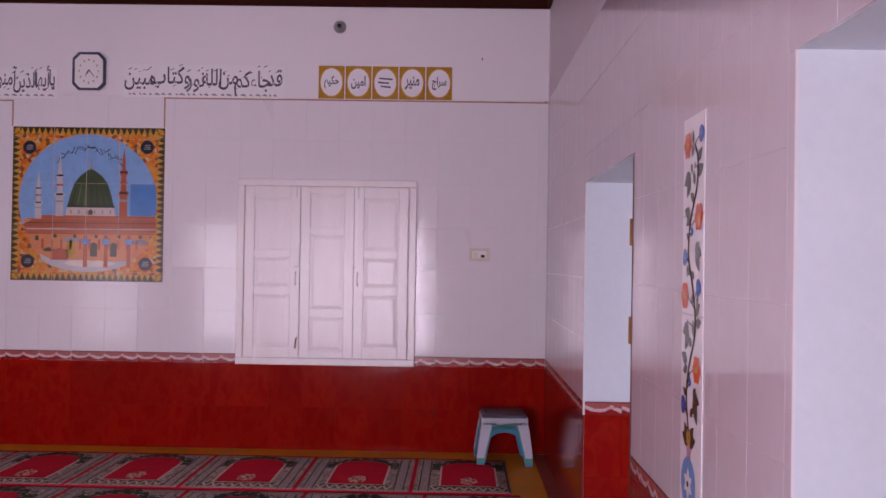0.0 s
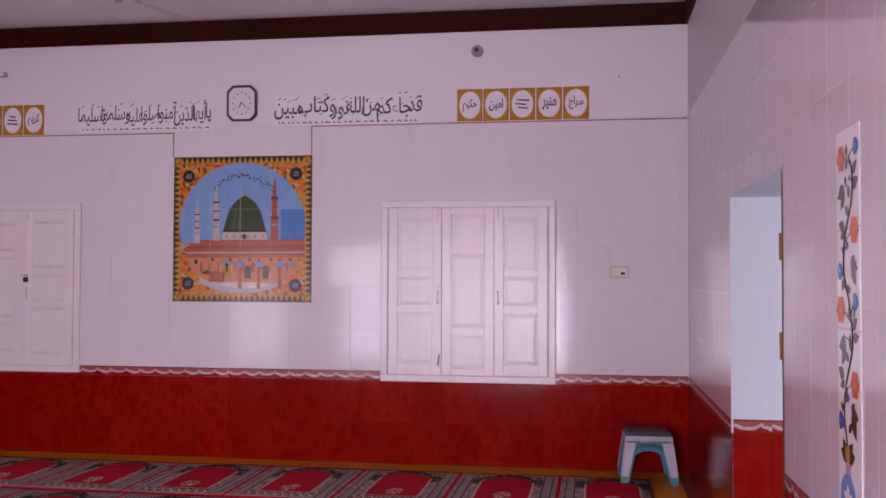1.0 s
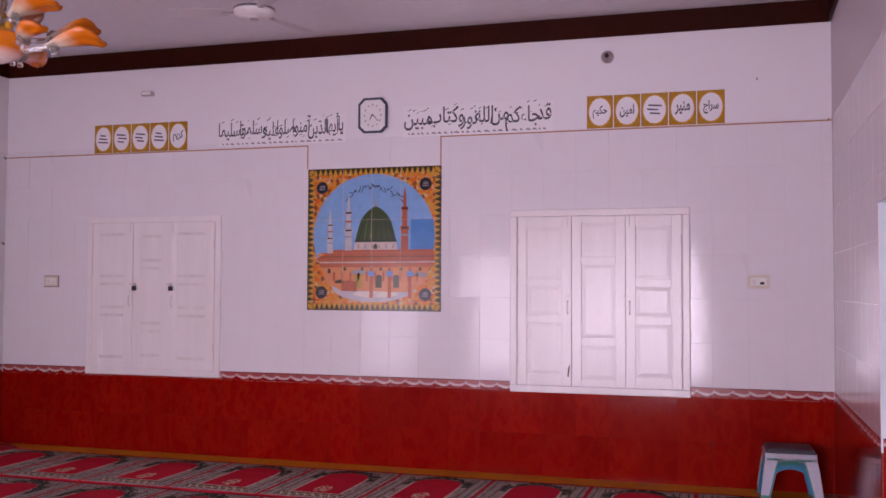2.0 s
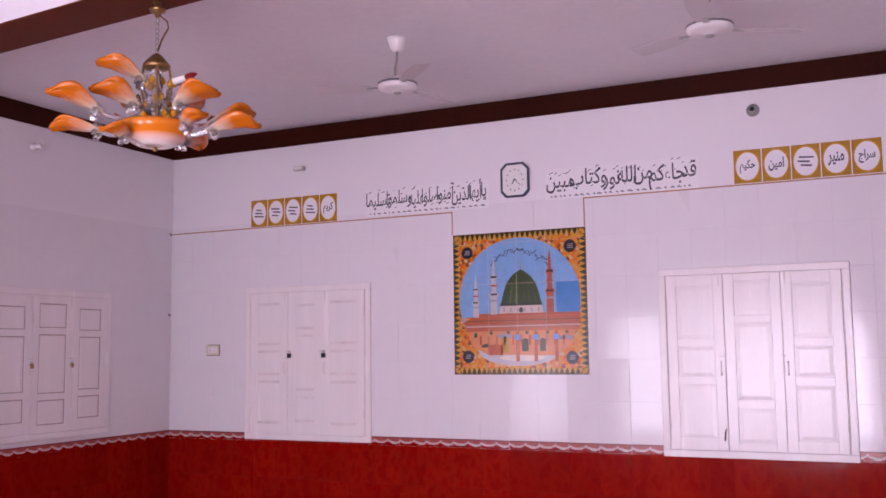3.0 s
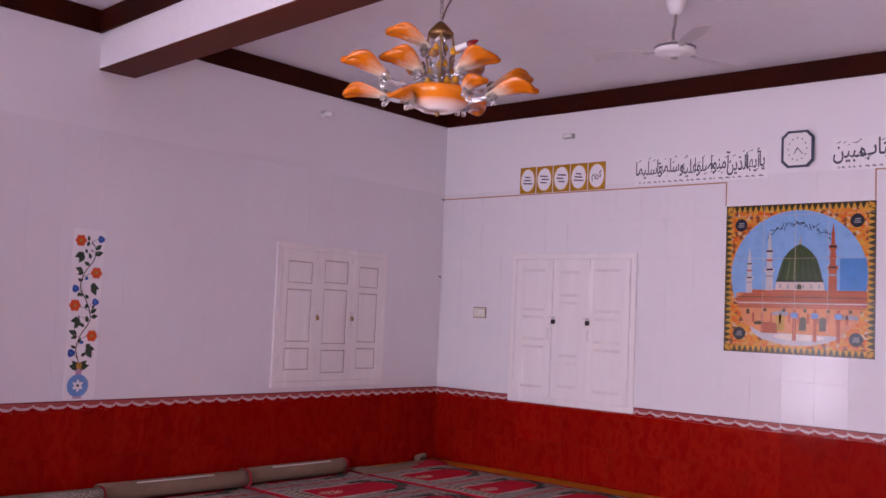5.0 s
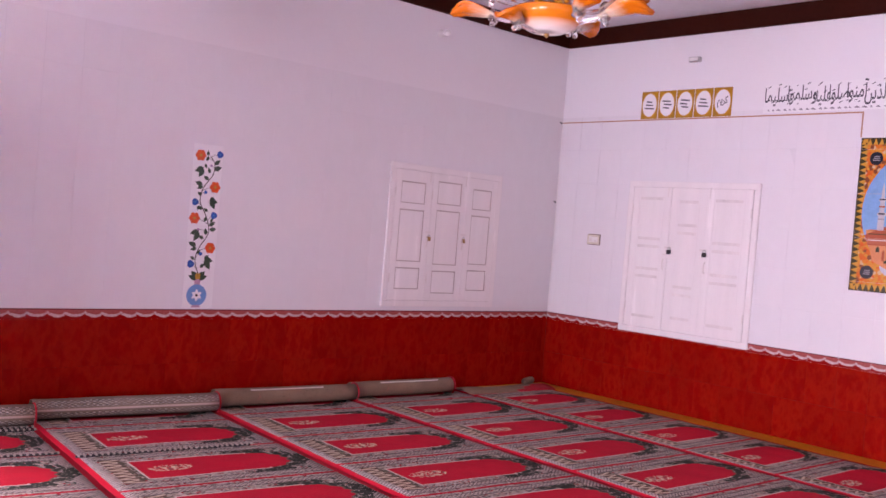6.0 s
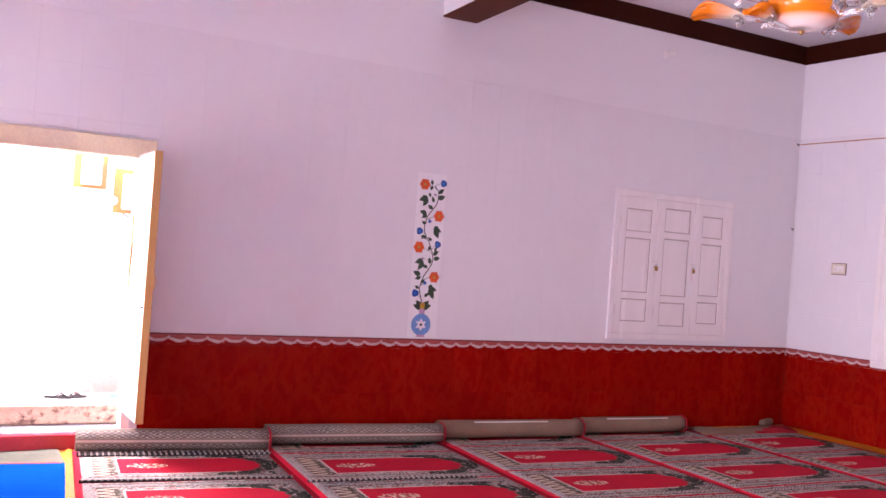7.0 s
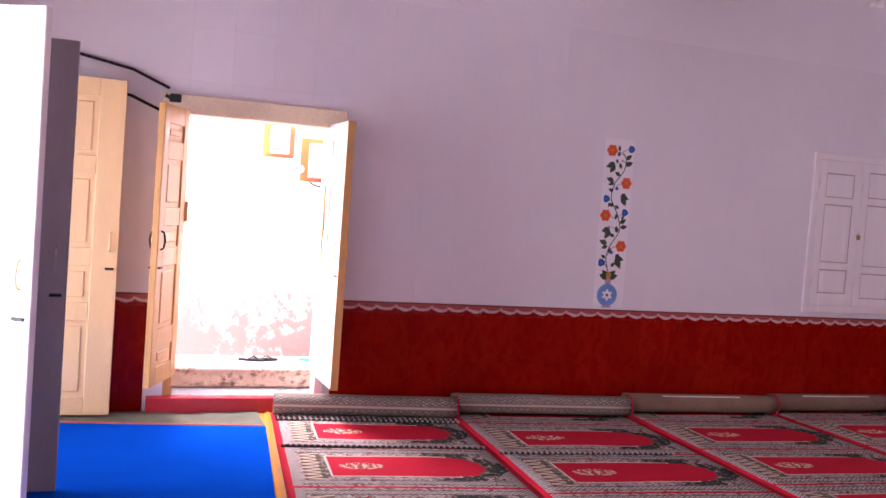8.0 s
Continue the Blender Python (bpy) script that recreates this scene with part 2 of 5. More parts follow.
def damp_material():
    """Limewash, flaked off in red-brown patches low on the wall."""
    m, tree, bsdf = blank("flaking limewash")
    vec, (x, y, z) = coords(tree)
    n = noise_at(tree, vec, 3.2, 6.0, 0.7) + (noise_at(tree, vec, 12.0, 5.0, 0.7) - 0.5) * 1.3 + 0.17
    patch = (n - 0.62 + (z * -0.72 + 0.46)) * 3.2
    col = mix(tree, noise_at(tree, vec, 2.0), (0.84, 0.76, 0.66), (0.90, 0.84, 0.75))
    col = mix(tree, patch.op("MINIMUM", 0.90), col, (0.17, 0.065, 0.05))
    tree.links.new(col, bsdf.inputs["Base Color"])
    bsdf.inputs["Roughness"].default_value = 0.9
    bumped(tree, bsdf, n, 0.4, 0.02)
    return m


DAMP = damp_material()
OUTGROUND = surface("pale concrete", (0.50, 0.46, 0.40), 0.85, vary=0.15, coarse=1.5, fine=40, bump=0.3)


def border_material():
    """Pink border tile with a white hanging swag and a dark top line."""
    m, tree, bsdf = blank("swag border tile")
    vec, (x, y, z) = coords(tree)
    p = x / 0.145
    f = (p - p.op("FLOOR") - 0.5) * 2.0
    d = z - (f * f * 0.022 + 0.020 + (noise_at(tree, vec, 24.0, 2.0) - 0.5) * 0.022)
    white = d.gt(-0.005).both(d.lt(0.014))
    rose = d.gt(0.014)
    dots = (noise_at(tree, vec, 70.0, 2.0) - 0.5) * 3.0
    col = mix(tree, rose, (0.29, 0.005, 0.003), (0.40, 0.09, 0.08))
    col = mix(tree, white, col, mix(tree, noise_at(tree, vec, 55.0, 2.0), (0.42, 0.18, 0.17), (0.80, 0.68, 0.66)))
    col = mix(tree, dots.both(z.gt(0.03)), col, (0.30, 0.05, 0.05))
    col = mix(tree, z.gt(0.066), col, (0.16, 0.03, 0.03))
    tree.links.new(col, bsdf.inputs["Base Color"])
    bsdf.inputs["Roughness"].default_value = 0.2
    return m


BORDER = border_material()


def rug_material(name, red, ground, P=0.75):
    """Prayer rug runner: u runs across it (0 to 1), v along it in metres."""
    m, tree, bsdf = blank(name)
    vec, (vx, u, _) = coords(tree, "UV")
    q = vx / P
    w = ((q - q.op("FLOOR") - 0.5) * P).abs()
    # speckled weave of the ground
    mp = tree.nodes.new("ShaderNodeMapping")
    mp.inputs["Scale"].default_value = (1.0, 1.3, 1.0)
    tree.links.new(vec, mp.inputs[0])
    vor = tree.nodes.new("ShaderNodeTexVoronoi")
    vor.inputs["Scale"].default_value = 74.0
    vor.distance = "CHEBYCHEV"
    tree.links.new(mp.outputs[0], vor.inputs["Vector"])
    sep = tree.nodes.new("ShaderNodeSeparateColor")
    tree.links.new(vor.outputs["Color"], sep.inputs[0])
    r1, r2 = Val(tree, sep.outputs[0]), Val(tree, sep.outputs[1])
    wear = noise_at(tree, mp.outputs[0], 5.0)
    um = u * 1.27
    dark, pale = (0.13, 0.105, 0.095), (0.50, 0.43, 0.38)
    col = mix(tree, r1, shade(ground, 0.55), shade(ground, 1.15))
    col = mix(tree, r2.gt(0.76), col, dark)
    col = mix(tree, r2.lt(0.20), col, pale)
    col = mix(tree, r1.gt(0.93), col, shade(red, 0.6))
    # key pattern in bands round the field
    worn = wear.gt(0.36)
    key = (vx * 235.0).op("SINE").both((um * 215.0).op("SINE"))
    band = w.gt(0.270).both(w.lt(0.318)).either(u.gt(0.895)).either(u.lt(0.075)).both(worn)
    col = mix(tree, band.both(key.gt(0.06)), col, pale)
    col = mix(tree, band.both(key.lt(-0.06)), col, dark)
    for lo, hi in ((0.258, 0.268), (0.320, 0.329)):
        col = mix(tree, w.gt(lo).both(w.lt(hi)).both(u.gt(0.06)).both(u.lt(0.94)), col, (0.06, 0.05, 0.05))
    # large brown and pale teeth at the foot
    tooth = (w / 0.062) - (w / 0.062).op("FLOOR")
    rise = (u - 0.085) * 11.0
    feet = u.gt(0.085).both(u.lt(0.172)).both(w.lt(0.25))
    col = mix(tree, feet, col, (0.13, 0.075, 0.05))
    col = mix(tree, feet.both(((tooth - 0.5).abs() * 2.0 - rise).abs().lt(0.26)), col, (0.58, 0.46, 0.34))
    # dark leaves in the arch's spandrels
    leaf = noise_at(tree, mp.outputs[0], 26.0, 2.0)
    spandrel = u.gt(0.62).both(u.lt(0.92)).both(w.lt(0.25))
    col = mix(tree, spandrel.both((leaf - 0.52) * 14.0), col, (0.045, 0.055, 0.04))
    # the arched red field with its pale outline
    lobes = ((w * 85.0).op("COSINE")) * 0.009
    end = (w * w * -1.0 + 0.0300).op("MAXIMUM", 0.0).op("SQRT") * 0.80 + 0.735 + lobes
    inner = w.lt(0.184).both(u.gt(0.200)).both((end - u).gt(0.0))
    outer = w.lt(0.196).both(u.gt(0.190)).both((end - u).gt(-0.012))
    shadow = w.lt(0.255).both(u.gt(0.64)).both((end - u).gt(-0.10))
    col = mix(tree, shadow.both((leaf - 0.36) * 11.0), col, (0.03, 0.035, 0.025))
    foot = w.lt(0.21).both(u.gt(0.155)).both(u.lt(0.195))
    col = mix(tree, foot.both((leaf - 0.42) * 9.0), col, (0.09, 0.08, 0.05))
    col = mix(tree, outer, col, mix(tree, u.gt(0.74), (0.62, 0.50, 0.42), (0.16, 0.10, 0.07)))
    field = mix(tree, wear, shade(red, 0.75), shade(red, 1.2))
    col = mix(tree, inner, col, field)
    # flower spray at the foot of the field
    du, spray = (u - 0.33).abs(), noise_at(tree, mp.outputs[0], 34.0, 1.0)
    spot = (w / 0.06) * (w / 0.06) + (du / 0.10) * (du / 0.10)
    col = mix(tree, spot.lt(1.0).both(spray.gt(0.52)).both(inner), col, (0.62, 0.50, 0.34))
    col = mix(tree, spot.lt(0.9).both(spray.lt(0.40)).both(inner), col, (0.16, 0.12, 0.10))
    # red lines between the places and along both edges
    col = mix(tree, w.gt(P / 2 - 0.014).both(u.gt(0.02)), col, shade(red, 0.9))
    col = mix(tree, u.lt(0.030).either(u.gt(0.970)), col, shade(red, 0.95))
    tree.links.new(col, bsdf.inputs["Base Color"])
    bsdf.inputs["Roughness"].default_value = 0.95
    bsdf.inputs["Specular IOR Level"].default_value = 0.15
    bumped(tree, bsdf, noise_at(tree, vec, 260.0, 2.0) + r1 * 0.6, 0.35, 0.004)
    return m


RUG = rug_material("red prayer rug weave", (0.53, 0.010, 0.026), (0.42, 0.35, 0.285))


def backing_material(name, figured, low, high):
    """The pale reverse of a rug, on which the pattern shows through."""
    m, tree, bsdf = blank(name)
    vec, (x, y, z) = coords(tree, "UV")
    n, fine = noise_at(tree, vec, 3.5, 5.0), noise_at(tree, vec, 60.0, 2.0)
    col = mix(tree, n * 0.6 + fine * 0.4, low, high)
    wob = (noise_at(tree, vec, 22.0, 2.0) - 0.5) * 3.0
    fret = (x * 150.0 + wob).op("SINE").both((y * 190.0 + wob).op("SINE"))
    if figured:
        # dark and pale key pattern in rows along the roll
        for band, half in ((0.30, 0.030), (0.44, 0.045), (0.58, 0.035)):
            row = (y - band).abs().lt(half)
            col = mix(tree, row.both(fret.gt(0.10)).both((fine - 0.40) * 6.0), col, (0.46, 0.40, 0.34))
            col = mix(tree, row.both(fret.lt(-0.15)).both((fine - 0.38) * 6.0), col, (0.10, 0.085, 0.08))
        col = mix(tree, (y - 0.51).abs().lt(0.012), col, (0.50, 0.36, 0.30))
    else:
        col = mix(tree, (fine - 0.60) * 8.0, col, shade(low, 0.55))
        col = mix(tree, (y - 0.40).abs().lt(0.012).both(x.gt(0.30)).both(x.lt(0.95)), col, (0.68, 0.60, 0.52))
        col = mix(tree, (noise_at(tree, vec, 9.0) - 0.62) * 7.0, col, (0.45, 0.12, 0.09))
    tree.links.new(col, bsdf.inputs["Base Color"])
    bsdf.inputs["Roughness"].default_value = 0.95
    bumped(tree, bsdf, fret * 0.3 + noise_at(tree, vec, 150.0), 0.3, 0.004)
    return m


BACKING = backing_material("plain rug reverse", False, (0.13, 0.075, 0.045), (0.33, 0.21, 0.135))
BACKING_KEY = backing_material("key-patterned rug reverse", True, (0.11, 0.075, 0.05), (0.28, 0.21, 0.155))
RUG_RED = surface("red rug edge", (0.42, 0.01, 0.02), 0.95, vary=0.2, coarse=6, fine=150, bump=0.3)

# ---- the room ----
N_POSE = pose(0, YN, 0)
W_POSE = pose(XW, 0, 0, 0, 0, 90)       # along the wall: +y
E_POSE = pose(XE, 0, 0, 0, 0, -90)      # along the wall: -y
S_POSE = pose(0, YS, 0, 0, 0, 180)      # along the wall: -x


def wall(name, m, u0, u1, z0, z1, holes, material, label):
    """A wall with thickness; its face lies in the local plane y = 0, the openings go through it."""
    us = sorted({u0, u1, *(h[0] for h in holes), *(h[1] for h in holes)})
    zs = sorted({z0, z1, *(h[2] for h in holes), *(h[3] for h in holes)})
    us, zs = [u for u in us if u0 <= u <= u1], [z for z in zs if z0 <= z <= z1]
    solid = lambda i, j: 0 <= i < len(us) - 1 and 0 <= j < len(zs) - 1 and not any(
        h[0] <= (us[i] + us[i + 1]) / 2 <= h[1] and h[2] <= (zs[j] + zs[j + 1]) / 2 <= h[3] for h in holes)
    bm = bmesh.new()
    quad = lambda *p: bm.faces.new([bm.verts.new(q) for q in p])
    for i in range(len(us) - 1):
        for j in range(len(zs) - 1):
            if not solid(i, j):
                continue
            a, b, c, d = us[i], us[i + 1], zs[j], zs[j + 1]
            quad((a, 0, c), (b, 0, c), (b, 0, d), (a, 0, d))
            quad((b, THICK, c), (a, THICK, c), (a, THICK, d), (b, THICK, d))
            if not solid(i - 1, j): quad((a, THICK, c), (a, 0, c), (a, 0, d), (a, THICK, d))
            if not solid(i + 1, j): quad((b, 0, c), (b, THICK, c), (b, THICK, d), (b, 0, d))
            if not solid(i, j - 1): quad((a, THICK, c), (b, THICK, c), (b, 0, c), (a, 0, c))
            if not solid(i, j + 1): quad((a, 0, d), (b, 0, d), (b, THICK, d), (a, THICK, d))
    bmesh.ops.remove_doubles(bm, verts=bm.verts, dist=1e-5)
    ob = obj_mesh(name, bm, material)
    ob.matrix_basis = m
    return tagged(ob, label, "wall", kind="structure")


HOLE_W = [DOOR_W]
HOLES_E = [(-d[1], -d[0], d[2], d[3]) for d in (DOOR_E1, DOOR_E2)]
HOLES_S = [(-d[1], -d[0], d[2], d[3]) for d in DOORS_S]
T = THICK
wall_n = wall("wall_north", N_POSE, XW - T, XE + T, -0.1, 3.95, [], PAINT, "white tiled wall with a red tile dado")
wall_w = wall("wall_west", W_POSE, YS - T, YN, -0.1, 3.95, HOLE_W, PAINT, "white tiled wall with a doorway and red dado")
wall_e = wall("wall_east", E_POSE, -YN, -(YS - T), -0.1, 3.95, HOLES_E, REVEAL, "white tiled wall with two deep openings")
wall("wall_south", S_POSE, -XE, -XW, -0.1, 3.95, HOLES_S, PAINT, "white wall with three doorways")

floor = tagged(obj_mesh("floor", boxed(XW - T, XE + T, YS - T, YN + T, -0.30, -0.002), FLOOR), "dark red cement floor", "floor", kind="structure")
ceiling = tagged(obj_mesh("ceiling", boxed(XW - T, XE + T, YS - T, YN + T, Z_CEIL, 3.97), CEIL), "white painted ceiling", "ceiling", kind="structure")

# cross beam with a red soffit, a little out of square, and the red cornice round each bay
BEAM_Z, BEAM_D, BEAM_Y = 3.21, 0.29, 3.29
BEAM_POSE = pose(XW, BEAM_Y, 0, 0, 0, -4.95)
BEAM_L = (XE - XW) / math.cos(radians(4.95))
BEAM_E = BEAM_Y - (XE - XW) * math.tan(radians(4.95))     # its south face at the east wall
beam = tagged(obj_mesh("beam", boxed(-0.01, BEAM_L, 0, BEAM_D, BEAM_Z, Z_CEIL + 0.05), CEIL), "white ceiling beam with dark red soffit", "beam", kind="structure")
beam.matrix_basis = BEAM_POSE
part("soffit", boxed(-0.01, BEAM_L, -0.004, BEAM_D + 0.004, BEAM_Z - 0.012, BEAM_Z, 0.003), SOFFIT, beam, "dark red painted soffit")


def cornice(*bounds, m=None):
    band = tagged(obj_mesh("trim", boxed(*bounds, Z_BAND, Z_CEIL - 0.002, 0.004), BEAM_RED), "dark red painted cornice band", "cornice", kind="structure")
    if m:
        band.matrix_basis = m


cornice(XW, XE, YN - 0.03, YN)
cornice(XW, XE, YS, YS + 0.03)
for x in (XW, XE - 0.03):
    y_beam = BEAM_Y if x == XW else BEAM_E
    cornice(x, x + 0.03, y_beam + BEAM_D + 0.03, YN - 0.03)
    cornice(x, x + 0.03, YS + 0.03, y_beam - 0.03)
cornice(0, BEAM_L, -0.03, -0.001, m=BEAM_POSE)
cornice(0, BEAM_L, BEAM_D + 0.001, BEAM_D + 0.03, m=BEAM_POSE)

# ---- floor coverings ----
sheet = tagged(obj_mesh("floor_sheet", boxed(XW + 0.01, 0.37, 0.55, YN - 0.01, -0.002, 0.003), YELLOW), "yellow plastic sheet under the rugs", "floor sheet")


FRINGE_PALE = surface("pale rug fringe", (0.38, 0.32, 0.27), 0.95, vary=0.2, bump=0.3)
FRINGE_DARK = surface("dark rug fringe", (0.035, 0.03, 0.03), 0.95, vary=0.2, bump=0.3)


def rug(x0, x1, yw, ye, width, width_e, seams=(), phase=0.46, thin=0.009, rolled=True, roll_r=0.077, roll_gap=0.0, label="", reverse=None):
    """A runner of prayer places from x0 (west) to x1; yw and ye are its south edge's y at both ends, width and width_e its widths there."""
    ang = math.degrees(math.atan2(ye - yw, x1 - x0))
    length = math.hypot(x1 - x0, ye - yw)
    root = thing("prayer_rug", pose(x0, yw, 0.004, 0, 0, ang), label, "rug", "rugs on the floor")
    nx, ny = int(length / 0.12), 11
    bm = bmesh.new()
    uv = bm.loops.layers.uv.new("UVMap")
    grid = []
    for i in range(nx + 1):
        row = []
        for j in range(ny + 1):
            x, y = length * i / nx, (width + (width_e - width) * i / nx) * j / ny
            z = thin + 0.004 * noise.noise((x * 2.1 + yw * 7, y * 2.3, 0.3)) + 0.002
            row.append(bm.verts.new((x, y, z)))
        grid.append(row)
    for i in range(nx):
        for j in range(ny):
            f = bm.faces.new((grid[i][j], grid[i + 1][j], grid[i + 1][j + 1], grid[i][j + 1]))
            f.smooth = True
            for lp in f.loops:
                lp[uv].uv = (lp.vert.co.x + phase, lp.vert.co.y / (width + (width_e - width) * lp.vert.co.x / length))
    rim = [grid[i][0] for i in range(nx + 1)] + [grid[nx][j] for j in range(1, ny + 1)] + [grid[i][ny] for i in range(nx - 1, -1, -1)] + [grid[0][j] for j in range(ny - 1, 0, -1)]
    low = [bm.verts.new((v.co.x, v.co.y, 0.0)) for v in rim]
    for i in range(len(rim)):
        j = (i + 1) % len(rim)
        f = bm.faces.new((rim[i], low[i], low[j], rim[j]))
        for lp in f.loops:
            lp[uv].uv = (lp.vert.co.x, 0.0)
    part("woven_field", bm, RUG, root)
    for at, span in seams:
        # dark fringe with pale knots where one length overlaps the next
        lie = [(at + 0.010 * math.sin(3.1 * k), 0.02 + (width - 0.04) * span * k / 12, thin + 0.008) for k in range(13)]
        fringe = part("fringe", tube(lie, 0.008, 6), FRINGE_DARK, root, "dark fringed seam")
        bm = bmesh.new()
        for k in range(int(width * span / 0.034)):
            y = 0.03 + 0.034 * k
            box(bm, at - 0.014 + 0.010 * math.sin(3.1 * k / width * 0.4), at + 0.012, y, y + 0.012, thin + 0.010, thin + 0.020)
        tagged(part("fringe_knot", bm, FRINGE_PALE, fringe, "pale knots"), kind="stuff")
    if rolled:
        # the loose end, rolled up into a scroll against the wall
        bm = bmesh.new()
        uv = bm.loops.layers.uv.new("UVMap")
        turns, steps = 2.6, 60
        nj = 9
        rings = []
        for k in range(steps + 1):
            s = k / steps
            a = -math.pi / 2 - s * turns * 2 * math.pi
            r = roll_r * (1 - 0.62 * s)
            ring = []
            for j in range(nj + 1):
                y = 0.012 + (width - 0.024 - roll_gap) * j / nj
                rr = r * (1 + 0.05 * noise.noise((y * 2.6 + yw, s * 0.5, 2.0)))
                ring.append(bm.verts.new((0.02 + rr * math.cos(a), y, roll_r * 1.05 + rr * math.sin(a))))
            rings.append(ring)
        for k in range(steps):
            for j in range(nj):
                f = bm.faces.new((rings[k][j], rings[k][j + 1], rings[k + 1][j + 1], rings[k + 1][j]))
                f.smooth = True
                for lp in f.loops:
                    kk = k if lp.vert in rings[k] else k + 1
                    lp[uv].uv = (lp.vert.co.y, kk / steps * 1.8)
        scroll = part("rolled_end", bm, reverse or BACKING, root, "rolled-up end showing the pale reverse")
        solid = scroll.modifiers.new("thickness", "SOLIDIFY")
        solid.thickness, solid.offset = 0.006, 0
        part("edge_binding", tube([(0.02 + 0.001 * i, width - 0.008 - roll_gap, 0.006 + 0.02 * math.sin(i)) for i in range(2)] + [(0.02 + roll_r * 1.02 * math.cos(radians(a)), width - 0.006 - roll_gap, roll_r * 1.05 + roll_r * 1.02 * math.sin(radians(a))) for a in range(-80, 281, 24)], 0.006, 6), RUG_RED, root, "red selvage binding")
    return root


RUG_L = "red prayer rug runner with grey border, rolled against wall"
rug(-6.74, 0.15, 0.83, -0.06, 1.215, 1.43, ((0.10, 1.0), (0.17, 1.0), (0.80, 1.0)), 0.70, label=RUG_L, reverse=BACKING_KEY)
rug(-6.74, 0.15, 2.05, 1.38, 1.325, 1.49, ((1.06, 0.85),), label=RUG_L, reverse=BACKING_KEY)
rug(-6.74, 0.15, 3.395, 2.88, 1.275, 1.59, label=RUG_L)
rug(-6.74, 0.15, 4.68, 4.48, 1.255, 1.43, roll_r=0.075, roll_gap=0.12, label=RUG_L)
rug(-6.80, 0.14, 5.95, 5.92, 1.06, 1.06, rolled=False, label="red prayer rug runner beside the picture wall, end folded")

# the folded corner of the last runner
bm = bmesh.new()
uvl = bm.loops.layers.uv.new("UVMap")
fold = [[bm.verts.new((-6.80 + 0.28 * i / 6 + 0.05 * (j / 9), 5.92 + 1.12 * j / 9, 0.018 + 0.045 * math.sin(math.pi * i / 6) * (0.6 + 0.25 * math.sin(1 + j * 0.9)) + 0.006 * noise.noise((i, j, 1)))) for j in range(10)] for i in range(7)]
for i in range(6):
    for j in range(9):
        f = bm.faces.new((fold[i][j], fold[i + 1][j], fold[i + 1][j + 1], fold[i][j + 1]))
        f.smooth = True
        f.material_index = 1 if j > 9 - i else 0
        for lp in f.loops:
            lp[uvl].uv = (lp.vert.co.y, lp.vert.co.x)
fold_ob = tagged(obj_mesh("folded_rug_corner", bm, BACKING), "crumpled rug corner, pale reverse and red face", "rug")
fold_ob.data.materials.append(RUG_RED)
sd = fold_ob.modifiers.new("thickness", "SOLIDIFY")
sd.thickness = 0.008
bm = lathe([(0.001, 0), (0.045, 0.0), (0.052, 0.01), (0.052, 0.15), (0.045, 0.16), (0.02, 0.158), (0.018, 0.10), (0.001, 0.10)], 18)
tub = tagged(obj_mesh("rolled_mat", bm, BACKING, smooth=True), "small rolled grey mat lying in the corner", "mat")
tub.matrix_basis = pose(-6.74, 6.86, 0.055, 90, 0, 200) @ Matrix.Diagonal((0.62, 0.62, 1.3, 1))

blue = thing("floor_mat", pose(0, 0, 0), "bright blue foam mat with an orange edge", "mat")
bm = bmesh.new()
pts = [(-6.62, -0.95), (-3.2, -0.95), (-3.2, 0.295), (-6.42, 0.745)]
top = [bm.verts.new((x, y, 0.014)) for x, y in pts]
low = [bm.verts.new((x, y, -0.002)) for x, y in pts]
bm.faces.new(top)
for i in range(4):
    j = (i + 1) % 4
    bm.faces.new((top[i], low[i], low[j], top[j]))
bmesh.ops.recalc_face_normals(bm, faces=bm.faces)
part("mat", bm, BLUE_MAT, blue)
part("edge_strip", tube([(-6.72, 0.805, 0.012), (-5.1, 0.590, 0.012), (-3.2, 0.32, 0.012)], 0.024, 6), YELLOW, blue, "orange edge strip")
part("hem", tube([(-6.625, -0.95, 0.010), (-6.425, 0.72, 0.010)], 0.012, 6), surface("dull red hem", (0.45, 0.10, 0.06), 0.8), blue, "red hem")
bm = bmesh.new()
g = [[bm.verts.new((-6.86 + 0.46 * i / 5, -0.95 + 1.70 * j / 14, 0.004 + 0.035 * (1 - i / 5) * abs(noise.noise((i * 0.9, j * 0.6, 4))))) for j in range(15)] for i in range(6)]
for i in range(5):
    for j in range(14):
        bm.faces.new((g[i][j], g[i + 1][j], g[i + 1][j + 1], g[i][j + 1])).smooth = True
tagged(obj_mesh("door_mat", bm, GREEN_MAT), "worn grey-green cloth mat before the doorstep", "mat")


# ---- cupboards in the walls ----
EDGE_DARK = surface("dark edging in the mouldings", (0.44, 0.37, 0.34), 0.8, vary=0.3, coarse=6, fine=60, bump=0.1)
SMUDGE_GREY = surface("grey pencil smudge", (0.40, 0.37, 0.38), 0.7, vary=0.3, coarse=30, fine=120, bump=0.0)
LEDGE_STRIP = surface("faint strip on ledges", (0.74, 0.68, 0.66), 0.8, vary=0.15, coarse=9, fine=60, bump=0.1)


